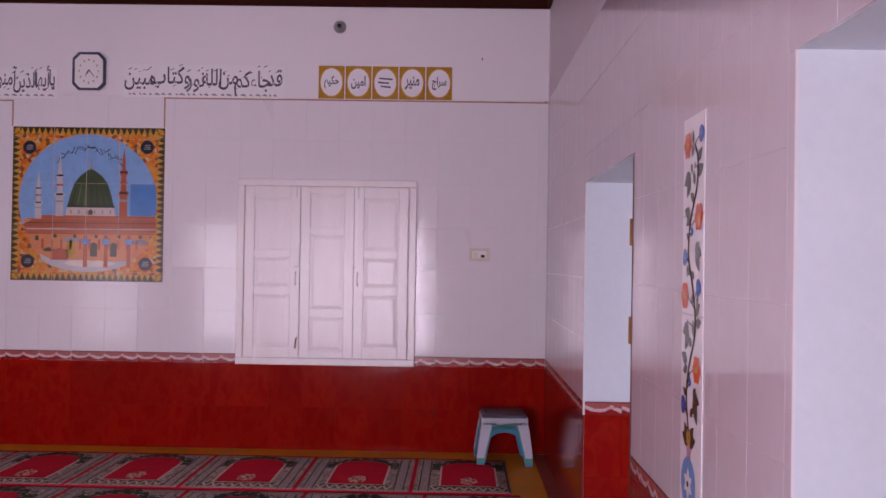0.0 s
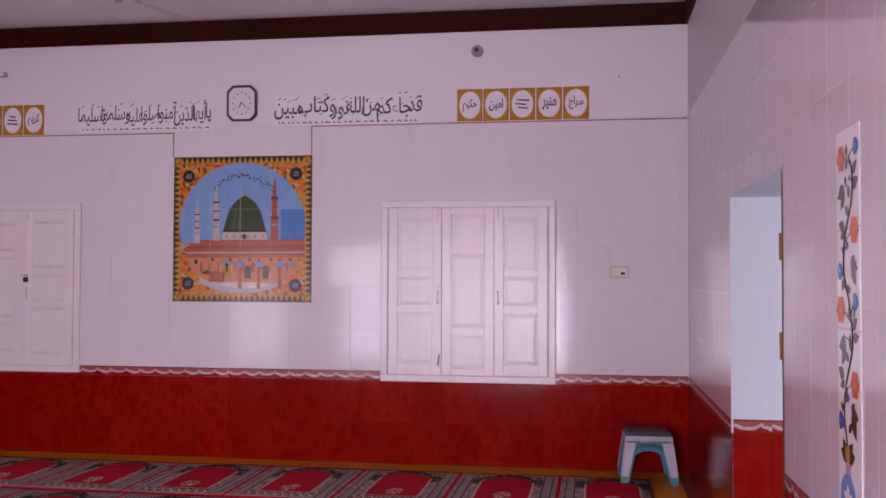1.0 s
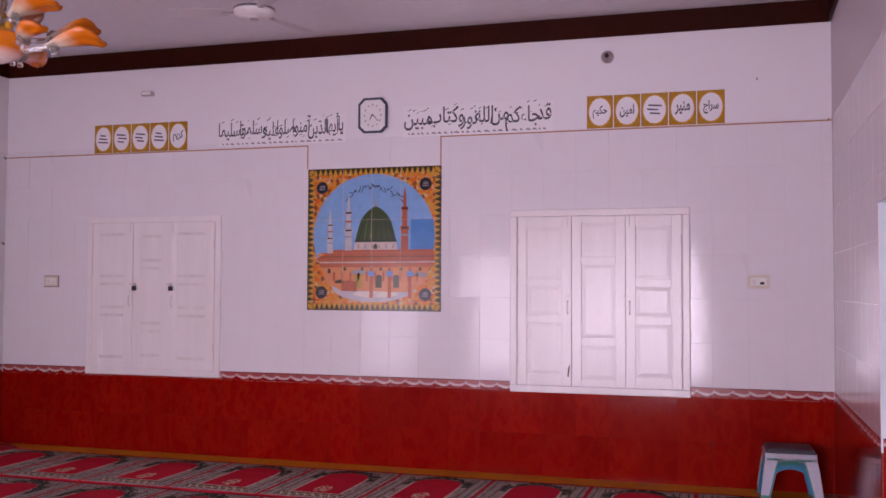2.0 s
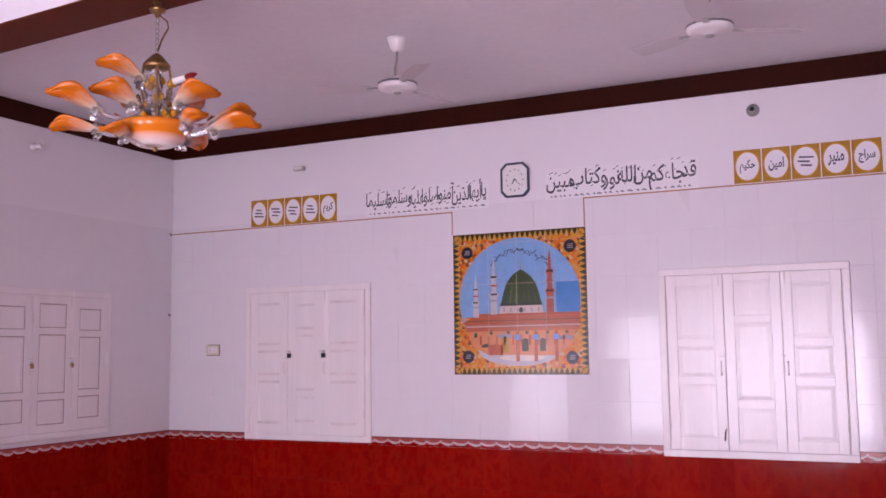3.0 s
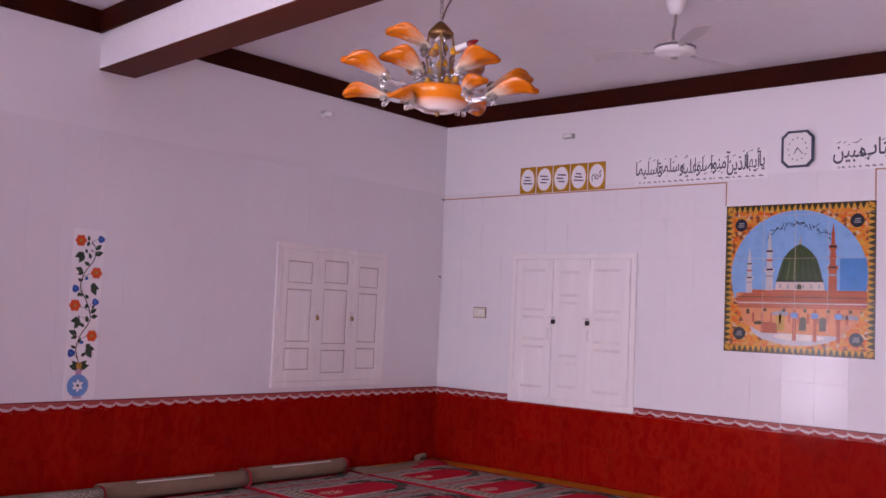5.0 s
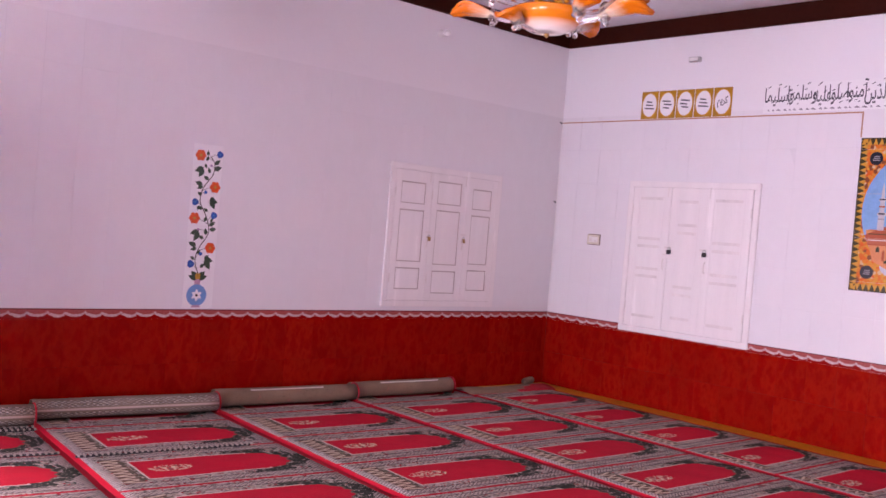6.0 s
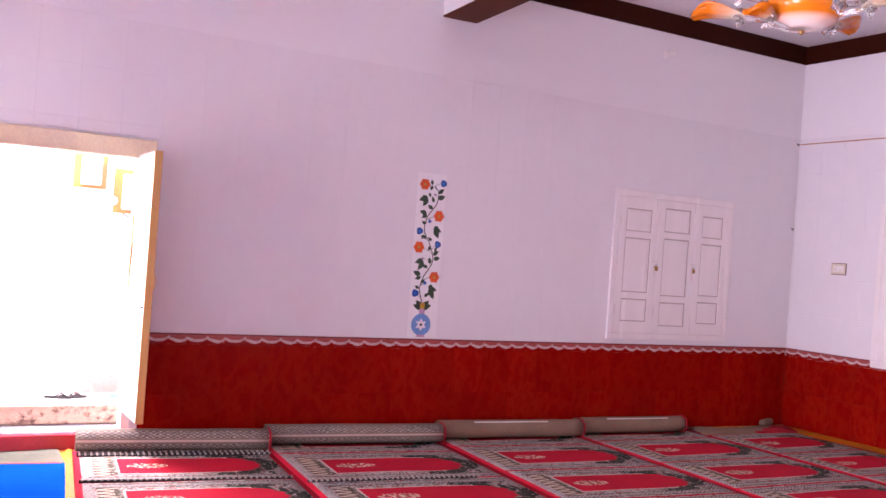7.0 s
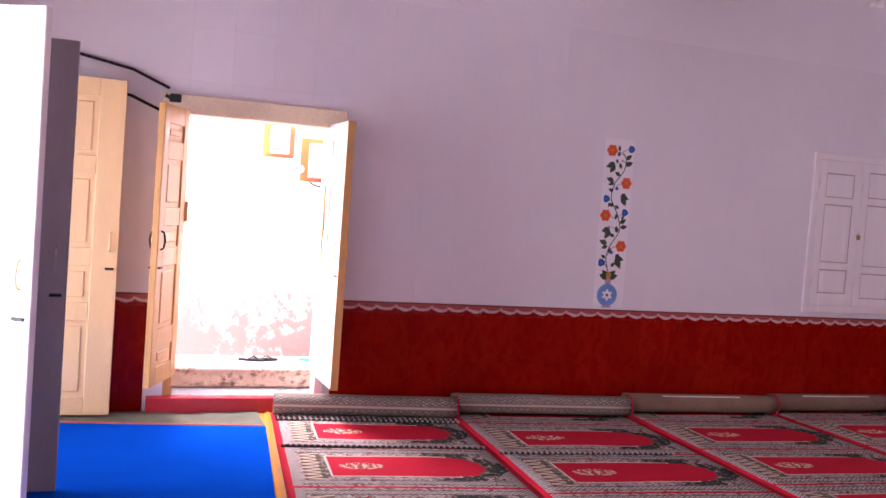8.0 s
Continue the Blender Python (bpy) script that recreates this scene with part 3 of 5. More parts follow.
def cupboard(m, width, height, columns, label, group, stile=0.062, relief=1.0, edging=None):
    """A wall cupboard; columns: (x0, x1, is_door, panel heights from the top, handle side, extra height of the end
    rails).
    edging: strips as 'lines' all round the panels, or 'ledges' along their tops and bottoms."""
    root = thing("wall_cupboard", m, label, "cupboard", group)
    fr = 0.055
    bm = bmesh.new()
    for a in ((0, width, -0.035, 0, 0, fr), (0, width, -0.035, 0, height - fr, height), (0, fr, -0.035, 0, fr, height - fr), (width - fr, width, -0.035, 0, fr, height - fr)):
        box(bm, *a, bevel=0.005)
    part("frame", bm, CUPBOARD, root)
    part("back_board", boxed(fr, width - fr, -0.008, 0, fr, height - fr), RECESS, root)
    for x0, x1, is_door, panels, side, ends in columns:
        z0, z1 = fr + 0.002, height - fr - 0.002
        x0, x1 = x0 + 0.0015, x1 - 0.0015
        y0 = -0.034 if is_door else -0.028
        rail = 0.055
        leaf = thing("door_leaf" if is_door else "fixed_panel", Matrix(), "", "")
        leaf.parent = root
        for k in ("label", "category"):
            if k in leaf: del leaf[k]
        total = sum(panels)
        room = (z1 - z0) - rail * (len(panels) + 1) - 2 * ends
        bm = bmesh.new()
        box(bm, x0, x0 + stile, y0, -0.008, z0, z1, bevel=0.003)
        box(bm, x1 - stile, x1, y0, -0.008, z0, z1, bevel=0.003)
        z = z1
        cells = []
        for k, p in enumerate(panels):
            tall = rail + (ends if k == 0 else 0)
            box(bm, x0 + stile, x1 - stile, y0 + 0.001, -0.008, z - tall, z, bevel=0.002)
            ztop = z - tall
            z = ztop - room * p / total
            cells.append((z, ztop))
        box(bm, x0 + stile, x1 - stile, y0 + 0.001, -0.008, z0, z, bevel=0.002)
        part("leaf_frame", bm, CUPBOARD, leaf)
        for a, b in cells:
            bm = bmesh.new()
            xa, xb = x0 + stile + 0.001, x1 - stile - 0.001
            e, sunk, proud = 0.026, y0 + 0.012 * relief + 0.001, y0 + 0.006 * relief + 0.001
            rims = []
            for inset, y in ((0.0, sunk), (0.008, sunk), (0.008 + e, proud)):
                rims.append([bm.verts.new((x, y, zz)) for x, zz in ((xa + inset, a + inset), (xb - inset, a + inset), (xb - inset, b - inset), (xa + inset, b - inset))])
            for r1, r2 in zip(rims, rims[1:]):
                for i in range(4):
                    k = (i + 1) % 4
                    bm.faces.new((r1[i], r1[k], r2[k], r2[i]))
            bm.faces.new(rims[-1])
            part("raised_panel", bm, CUPBOARD, leaf)
            if edging == "lines":
                # Darker strips in the groove all round the panel.
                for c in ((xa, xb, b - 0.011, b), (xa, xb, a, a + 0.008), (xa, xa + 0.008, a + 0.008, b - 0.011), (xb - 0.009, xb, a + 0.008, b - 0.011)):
                    part("edging_strip", boxed(c[0], c[1], sunk - 0.002, sunk + 0.001, c[2], c[3]), EDGE_DARK, leaf)
            elif edging == "ledges":
                # Slightly darker strips along the panel's top and bottom.
                for zz in (a - 0.004, b - 0.022):
                    part("edging_strip", boxed(xa + 0.012, xb - 0.012, y0 - 0.0006, y0 + 0.001, zz, zz + 0.026), LEDGE_STRIP, leaf)
        if side:
            hx = x1 - 0.03 if side > 0 else x0 + 0.03
            zc = (z0 + z1) / 2
            bow = [(hx, y0 - 0.002, zc - 0.10), (hx, y0 - 0.022, zc - 0.085), (hx, y0 - 0.026, zc - 0.05), (hx, y0 - 0.022, zc - 0.015), (hx, y0 - 0.002, zc)]
            part("handle", tube(bow, 0.007, 6), RECESS, leaf, "painted bow handle")
            part("latch", boxed(hx - 0.014, hx + 0.045 * side, y0 - 0.010, y0, zc + 0.035, zc + 0.047, bevel=0.002), RECESS, leaf, "painted sliding latch")
            part("top_bolt", tube([(hx, y0 - 0.006, z1 - 0.09), (hx, y0 - 0.006, z1 + 0.012)], 0.005, 6), RECESS, leaf, "painted tower bolt")
            hinge_x = x0 + 0.004 if side > 0 else x1 - 0.004
            for hz in (z0 + 0.2, z1 - 0.2):
                part("hinge", tube([(hinge_x, y0 - 0.004, hz - 0.04), (hinge_x, y0 - 0.004, hz + 0.04)], 0.006, 6), RECESS, leaf)
    return root


def padlock(m):
    root = thing("padlock", m, "small dark padlock hanging on a cupboard latch", "padlock", "padlocks on the cupboards")
    part("body", boxed(-0.023, 0.023, -0.018, 0, -0.052, -0.010, bevel=0.008, segments=2), DARK, root)
    part("shackle", tube([(0.014 * math.cos(radians(a)), -0.008, -0.014 + 0.026 * math.sin(radians(a))) for a in range(0, 181, 20)], 0.004, 6), STEEL, root, "steel shackle")
    part("hasp", boxed(-0.055, 0.012, -0.005, 0.006, 0.0, 0.018, bevel=0.002), RECESS, root, "painted hasp")
    return root


c3, cm, cw3 = [2, 1.15, 2], [1, 2.2, 1], [1, 2.4, 1]
CUP = "wall cupboards"
w = 1.40
cupboard(pose(-1.955, YN - 0.007, 0.665) @ Matrix.Diagonal((1, 0.9, 1, 1)), w, 1.45, [(0.06, 0.495, True, c3, 1, 0.03), (0.495, 0.915, False, cm, 0, 0.0), (0.915, w - 0.06, True, c3, -1, 0.03)], "white enamelled wall cupboard, two closed doors, shiny", CUP, stile=0.075, relief=0.55)
cupboard(pose(-5.955, YN - 0.007, 0.685) @ Matrix.Diagonal((1, 0.7, 1, 1)), 1.385, 1.435, [(0.06, 0.49, True, c3, 1, 0.04), (0.49, 0.87, False, cm, 0, 0.06), (0.87, 1.325, True, c3, -1, 0.04)], "white wall cupboard with two dark padlocks", CUP, stile=0.075, relief=0.25, edging="ledges")
cup_w = cupboard(pose(XW + 0.007, 5.07, 0.785, 0, 0, 90) @ Matrix.Diagonal((1, 0.62, 1, 1)), 1.39, 1.285, [(0.055, 0.49, True, cw3, 1, 0.045), (0.49, 0.935, True, cw3, 1, 0.012), (0.935, 1.335, True, cw3, 0, 0.045)], "white wall cupboard with three panelled leaves", CUP, stile=0.072, relief=1.0, edging="lines")
padlock(pose(-5.955 + 0.515, YN - 0.034, 0.685 + 0.815))
padlock(pose(-5.955 + 0.893, YN - 0.034, 0.685 + 0.815))
for o in (0.485, 0.92):
    lk = thing("cupboard_lock", pose(XW + 0.029, 5.07 + o, 1.425, 0, 0, 90), "small brass lock on the white cupboard", "lock", "locks on the cupboard")
    part("lock_body", boxed(-0.020, 0.020, -0.018, 0, -0.035, 0.004, bevel=0.005), BRASS, lk)
    part("staple", tube([(0.011 * math.cos(radians(a)), -0.008, 0.004 + 0.018 * math.sin(radians(a))) for a in range(0, 181, 30)], 0.004, 5), STEEL, lk)
part("pencil_mark", plate([(0.235, 0.66), (0.255, 0.68), (0.285, 0.725), (0.262, 0.72), (0.24, 0.69)], -0.024, 0.0008), SMUDGE_GREY, cup_w, "grey smudge on the panel")
split = tagged(obj_mesh("wood_split", plate([(-1.493, 0.80), (-1.482, 0.79), (-1.478, 0.83), (-1.470, 0.895), (-1.486, 0.87)], YN - 0.0425, 0.0012), BROWN), "dark splintered crack in the cupboard door", "crack")


# ---- tile mural of a mosque ----
def glaze(name, c, rough=0.2, vary=0.15, coarse=12.0):
    return surface(name, c, rough, vary=vary, coarse=coarse, fine=90, bump=0.0)


G = {k: glaze("glaze " + k, c) for k, c in dict(
    orange=(0.62, 0.14, 0.02), dark=(0.055, 0.045, 0.015), amber=(0.60, 0.30, 0.03), sky=(0.20, 0.40, 0.68), deep=(0.05, 0.23, 0.56),
    green=(0.030, 0.062, 0.012), lime=(0.10, 0.17, 0.05), shade=(0.012, 0.03, 0.006), cream=(0.72, 0.62, 0.52), stone=(0.52, 0.49, 0.50), rust=(0.44, 0.09, 0.03), salmon=(0.68, 0.25, 0.09), pale=(0.62, 0.50, 0.44),
    disc=(0.022, 0.022, 0.03), pink=(0.50, 0.13, 0.055), grey=(0.33, 0.31, 0.33), gold=(0.50, 0.28, 0.04), line=(0.62, 0.45, 0.34),
    leaf=(0.045, 0.075, 0.045), vine=(0.05, 0.03, 0.02), blue=(0.03, 0.10, 0.38), petal=(0.72, 0.10, 0.02), vase=(0.16, 0.32, 0.62), lilac=(0.50, 0.30, 0.42)).items()}


def mosaic_ground():
    m, tree, bsdf = blank("orange mosaic glaze")
    vec, _ = coords(tree)
    vor = tree.nodes.new("ShaderNodeTexVoronoi")
    vor.inputs["Scale"].default_value = 40.0
    tree.links.new(vec, vor.inputs["Vector"])
    sep = tree.nodes.new("ShaderNodeSeparateColor")
    tree.links.new(vor.outputs["Color"], sep.inputs[0])
    a, b = Val(tree, sep.outputs[0]), Val(tree, sep.outputs[1])
    col = mix(tree, a, (0.68, 0.11, 0.008), (0.66, 0.34, 0.03))
    col = mix(tree, b.gt(0.87), col, (0.24, 0.07, 0.02))
    col = mix(tree, b.lt(0.12), col, (0.62, 0.42, 0.20))
    tree.links.new(col, bsdf.inputs["Base Color"])
    bsdf.inputs["Roughness"].default_value = 0.2
    return m


MOSAIC = mosaic_ground()
MX0, MX1, MZ0, MZ1 = -3.742, -2.542, 1.292, 2.500
MW, MH = MX1 - MX0, MZ1 - MZ0
mural = thing("tile_mural", pose(MX0, YN - 0.0085, MZ0), "orange-bordered tile mural of a green-domed mosque", "mural")


def mural_part(name, outline, material, level, label=""):
    """outline in 0..1 of the mural."""
    return part(name, plate([(x * MW, z * MH) for x, z in outline], -0.003 - level * 0.0006, 0.0006), material, mural, label)


part("tile_ground", boxed(0, MW, -0.003, 0, 0, MH, bevel=0.001), MOSAIC, mural)
bm = bmesh.new()
for a in ((0, 1, 0, 0.045), (0, 1, 0.955, 1), (0, 0.045, 0.045, 0.955), (0.955, 1, 0.045, 0.955)):
    plate([(a[0] * MW, a[2] * MH), (a[1] * MW, a[2] * MH), (a[1] * MW, a[3] * MH), (a[0] * MW, a[3] * MH)], -0.003, 0.0006, bm)
part("border_band", bm, G["dark"], mural)
bm = bmesh.new()
n = 26
for i in range(n):
    t0, t1 = (i + 0.08) / n, (i + 0.92) / n
    tm = (t0 + t1) / 2
    for tri in ([(t0, 0.045), (t1, 0.045), (tm, 0.004)], [(t0, 0.955), (t1, 0.955), (tm, 0.996)], [(0.045, t0), (0.045, t1), (0.004, tm)], [(0.955, t0), (0.955, t1), (0.996, tm)]):
        plate([(x * MW, z * MH) for x, z in tri], -0.0036, 0.0006, bm)
part("border_teeth", bm, G["amber"], mural)
mural_part("sky", oval(0.5, 0.52, 0.455, 0.435, 64), G["sky"], 1)
mural_part("sky_patch", [(0.78, 0.635), (0.945, 0.635), (0.952, 0.52), (0.945, 0.42), (0.78, 0.42)], G["deep"], 2, "darker blue replacement tile")
mural_part("forecourt", oval(0.5, 0.17, 0.31, 0.11, 40), G["stone"], 2)
mural_part("facade", [(0.08, 0.40), (0.14, 0.20), (0.26, 0.14), (0.78, 0.13), (0.88, 0.20), (0.945, 0.38)], G["salmon"], 3)
mural_part("roof", [(0.075, 0.365), (0.20, 0.425), (0.945, 0.425), (0.955, 0.345), (0.09, 0.335)], G["rust"], 4)
mural_part("parapet", [(0.09, 0.34), (0.95, 0.35), (0.95, 0.315), (0.10, 0.305)], G["pink"], 4)
mural_part("drum", [(0.355, 0.425), (0.685, 0.425), (0.675, 0.485), (0.365, 0.485)], G["pale"], 5)
dome = [(0.365, 0.48), (0.385, 0.56), (0.41, 0.635), (0.45, 0.685), (0.49, 0.715), (0.52, 0.73), (0.55, 0.715), (0.59, 0.685), (0.63, 0.635), (0.655, 0.56), (0.675, 0.48)]
mural_part("dome", dome, G["green"], 6, "dark green painted dome")
for k in range(7):
    fx = 0.40 + k * 0.04
    top_z = 0.70 - 1.9 * (fx - 0.52) ** 2 * 2.2
    mural_part("dome_rib", [(fx + (fx - 0.52) * 0.12, 0.485), (fx + 0.008 + (fx - 0.52) * 0.12, 0.485), (0.52 + (fx - 0.52) * 0.78 + 0.004, top_z - 0.03), (0.52 + (fx - 0.52) * 0.78, top_z - 0.03)], G["lime" if k in (1, 2) else "shade"], 7)
mural_part("dome_foot", [(0.362, 0.478), (0.678, 0.478), (0.674, 0.495), (0.367, 0.495)], G["shade"], 7)
for k in range(6):
    mural_part("drum_window", [(0.385 + 0.052 * k, 0.435), (0.397 + 0.052 * k, 0.435), (0.397 + 0.052 * k, 0.462), (0.385 + 0.052 * k, 0.462)], G["grey"], 6)
mural_part("drum_door", [(0.505, 0.43), (0.535, 0.43), (0.535, 0.455), (0.52, 0.468), (0.505, 0.455)], G["dark"], 7)
for za, kk in ((0.398, "pink"), (0.372, "dark"), (0.332, "cream"), (0.302, "rust")):
    mural_part("cornice_line", [(0.10, za), (0.948, za + 0.004), (0.948, za + 0.010), (0.10, za + 0.006)], G[kk], 5)
for k in range(11):
    fx = 0.20 + 0.062 * k
    mural_part("wall_arch", [(fx, 0.205), (fx + 0.016, 0.205), (fx + 0.016, 0.262), (fx + 0.008, 0.276), (fx, 0.262)], G["pink" if k % 3 else "rust"], 5)
mural_part("paving_light", oval(0.52, 0.115, 0.17, 0.022, 24), G["cream"], 3)
mural_part("finial", [(0.514, 0.725), (0.526, 0.725), (0.521, 0.79)], G["gold"], 6)
for cx, hw, zb, zt, mat_key in ((0.175, 0.022, 0.40, 0.71, "stone"), (0.315, 0.026, 0.42, 0.83, "stone"), (0.735, 0.026, 0.42, 0.87, "rust")):
    h = zt - zb
    mural_part("minaret", [(cx - hw, zb), (cx + hw, zb), (cx + hw * 0.95, zb + h * 0.30), (cx + hw * 1.3, zb + h * 0.32), (cx + hw * 1.3, zb + h * 0.36), (cx + hw * 0.7, zb + h * 0.38), (cx + hw * 0.65, zb + h * 0.60), (cx + hw, zb + h * 0.62), (cx + hw, zb + h * 0.66), (cx + hw * 0.45, zb + h * 0.68), (cx + hw * 0.4, zb + h * 0.82), (cx, zt),
                           (cx - hw * 0.4, zb + h * 0.82), (cx - hw * 0.45, zb + h * 0.68), (cx - hw, zb + h * 0.66), (cx - hw, zb + h * 0.62), (cx - hw * 0.65, zb + h * 0.60), (cx - hw * 0.7, zb + h * 0.38), (cx - hw * 1.3, zb + h * 0.36), (cx - hw * 1.3, zb + h * 0.32), (cx - hw * 0.95, zb + h * 0.30)], G[mat_key], 5)
    for k, kk in ((0.33, "disc"), (0.63, "disc"), (0.22, "grey"), (0.48, "rust")):
        mural_part("minaret_band", [(cx - hw * 0.9, zb + h * k), (cx + hw * 0.9, zb + h * k), (cx + hw * 0.9, zb + h * (k + 0.03)), (cx - hw * 0.9, zb + h * (k + 0.03))], G[kk], 6)
for cx in (0.49, 0.625, 0.775):
    mural_part("column", [(cx - 0.013, 0.09), (cx + 0.013, 0.09), (cx + 0.010, 0.30), (cx - 0.010, 0.30)], G["rust"], 6)
    mural_part("column_band", [(cx - 0.022, 0.24), (cx + 0.022, 0.24), (cx + 0.022, 0.275), (cx - 0.022, 0.275)], G["vase"], 7)
for cx, hw, za, zb, kk in ((0.395, 0.03, 0.155, 0.25, "gold"), (0.545, 0.024, 0.16, 0.24, "dark"), (0.675, 0.022, 0.16, 0.24, "dark"), (0.32, 0.055, 0.135, 0.20, "rust"), (0.25, 0.035, 0.19, 0.205, "dark"), (0.17, 0.012, 0.26, 0.285, "dark"), (0.85, 0.05, 0.24, 0.26, "grey"), (0.395, 0.055, 0.255, 0.275, "grey")):
    mural_part("arch_window" if hw < 0.04 else "stall", [(cx - hw, za), (cx + hw, za), (cx + hw, zb), (cx, zb + 0.012), (cx - hw, zb)], G[kk], 5)
for cx in (0.29, 0.42, 0.56, 0.71, 0.85):
    mural_part("medallion", oval(cx, 0.29, 0.012, 0.012, 12), G["dark"], 6)
for cx, cz in ((0.11, 0.865), (0.885, 0.875), (0.11, 0.125), (0.885, 0.115)):
    mural_part("corner_disc", oval(cx, cz, 0.044, 0.044, 24), G["disc"], 3, "dark corner medallion")
    for k in range(3):
        mural_part("lettering_bar", [(cx - 0.022 + 0.004 * k, cz - 0.014 + k * 0.012), (cx + 0.022, cz - 0.014 + k * 0.012), (cx + 0.022, cz - 0.009 + k * 0.012), (cx - 0.022 + 0.004 * k, cz - 0.009 + k * 0.012)], G["grey"], 4)
rl = random.Random(3)
for k in range(29):
    a = radians(131 - k * 3.2)
    r = 0.30 + rl.uniform(-0.016, 0.016)
    cx, cz = 0.5 + r * math.cos(a) * 1.02, 0.56 + r * math.sin(a)
    ln, th, an = rl.uniform(0.012, 0.026), rl.uniform(0.0016, 0.0028), a - math.pi / 2 + rl.uniform(-1.0, 1.0)
    dx, dz = math.cos(an), math.sin(an)
    mural_part("lettering_bar", [(cx - dx * ln - dz * th, cz - dz * ln + dx * th), (cx - dx * ln + dz * th, cz - dz * ln - dx * th), (cx + dx * ln + dz * th, cz + dz * ln - dx * th), (cx + dx * ln - dz * th, cz + dz * ln + dx * th)], G["disc"], 3 + k % 2)
for f in (0.273, 0.49, 0.705):
    mural_part("tile_joint", [(f - 0.0011, 0.0), (f + 0.0011, 0.0), (f + 0.0011, 1.0), (f - 0.0011, 1.0)], G["line"], 9)
for f in (0.06, 0.345, 0.635, 0.925):
    mural_part("tile_joint", [(0.0, f - 0.0008), (1.0, f - 0.0008), (1.0, f + 0.0008), (0.0, f + 0.0008)], G["line"], 9)


# ---- lettered tile bands, name tiles and the ochre line ----
def lettering(parent, text, x, z, height, width, y, material=INK, lift=0.0008):
    """Writing as a flat mesh, fitted to a box; x, z: lower left corner."""
    cu = bpy.data.curves.new("writing", "FONT")
    cu.body, cu.size, cu.extrude, cu.offset = text, 1.0, 0.0, 0.028
    tmp = bpy.data.objects.new("writing", cu)
    scene.collection.objects.link(tmp)
    bpy.context.view_layer.update()
    me = bpy.data.meshes.new_from_object(tmp.evaluated_get(bpy.context.evaluated_depsgraph_get()))
    bpy.data.objects.remove(tmp)
    bm = bmesh.new()
    bm.from_mesh(me)
    if not bm.verts:
        bm.free()
        return None
    xs, ys = [v.co.x for v in bm.verts], [v.co.y for v in bm.verts]
    kx, kz = width / (max(xs) - min(xs)), height / (max(ys) - min(ys))
    ax, az = min(xs), min(ys)
    for v in bm.verts:
        v.co = Vector((x + (v.co.x - ax) * kx, y - lift, z + (v.co.y - az) * kz))
    return part("writing", bm, material, parent, "black lettering")


def letter_mesh(text):
    """The bare outline of a word as a bmesh, with its width and height."""
    cu = bpy.data.curves.new("writing", "FONT")
    cu.body, cu.size, cu.extrude, cu.offset = text, 1.0, 0.0, 0.012
    tmp = bpy.data.objects.new("writing", cu)
    scene.collection.objects.link(tmp)
    bpy.context.view_layer.update()
    bm = bmesh.new()
    bm.from_mesh(bpy.data.meshes.new_from_object(tmp.evaluated_get(bpy.context.evaluated_depsgraph_get())))
    bpy.data.objects.remove(tmp)
    xs = [v.co.x for v in bm.verts]
    bmesh.ops.translate(bm, vec=(-min(xs), 0, 0), verts=bm.verts)
    return bm, max(xs) - min(xs)


def letter_band(x0, x1, z0, z1, text, label):
    """A row of tiles with tall interlaced lettering, vowel marks above and a line of small writing below."""
    root = thing("lettered_band", pose(x0, YN - 0.0078, z0), label, "lettered tiles", "lettered tile bands")
    w, h = x1 - x0, z1 - z0
    n = round(w / 0.26)
    for i in range(n):
        part("tile", boxed(w * i / n + 0.001, w * (i + 1) / n - 0.001, -0.004, 0, 0, h, bevel=0.0015), PANEL_WHITE, root)
    words = [letter_mesh(t) for t in text.split()]
    kx = (w - 0.06) / sum(wd for _, wd in words)
    x = 0.03
    for i, (bm, wd) in enumerate(words):
        lift, tall = h * (0.38 + 0.05 * math.sin(2.1 * i)), h * 0.70
        for v in bm.verts:
            v.co = Vector((x + v.co.x * kx * 1.16 - 0.08 * wd * kx + 0.10 * v.co.y * kx * 0.3, -0.0048 - 0.0003 * (i % 2), lift + v.co.y * tall))
        part("word", bm, INK, root, "black lettering")
        x += wd * kx
    rnd = random.Random(len(text))
    x = 0.05
    while x < w - 0.08:
        ln = rnd.uniform(0.015, 0.05)
        part("small_writing", plate([(x, h * 0.08), (x + ln, h * 0.06), (x + ln, h * 0.085), (x + ln * 0.5, h * 0.14), (x, h * 0.105)], -0.004, 0.0008), G["grey"], root)
        x += ln + rnd.uniform(0.010, 0.030)
    for k in range(int(w / 0.036)):
        vx, vz = 0.04 + k * 0.036 + rnd.uniform(-0.015, 0.015), h * rnd.choice((0.30, 0.62, 0.78, 0.90)) + rnd.uniform(-0.012, 0.012)
        if vx < w - 0.05:
            ln = rnd.uniform(0.012, 0.030)
            part("vowel_mark", plate([(vx, vz), (vx + ln, vz + ln * 0.45), (vx + ln, vz + ln * 0.45 + 0.007), (vx, vz + 0.006)], -0.004, 0.0011), INK, root)


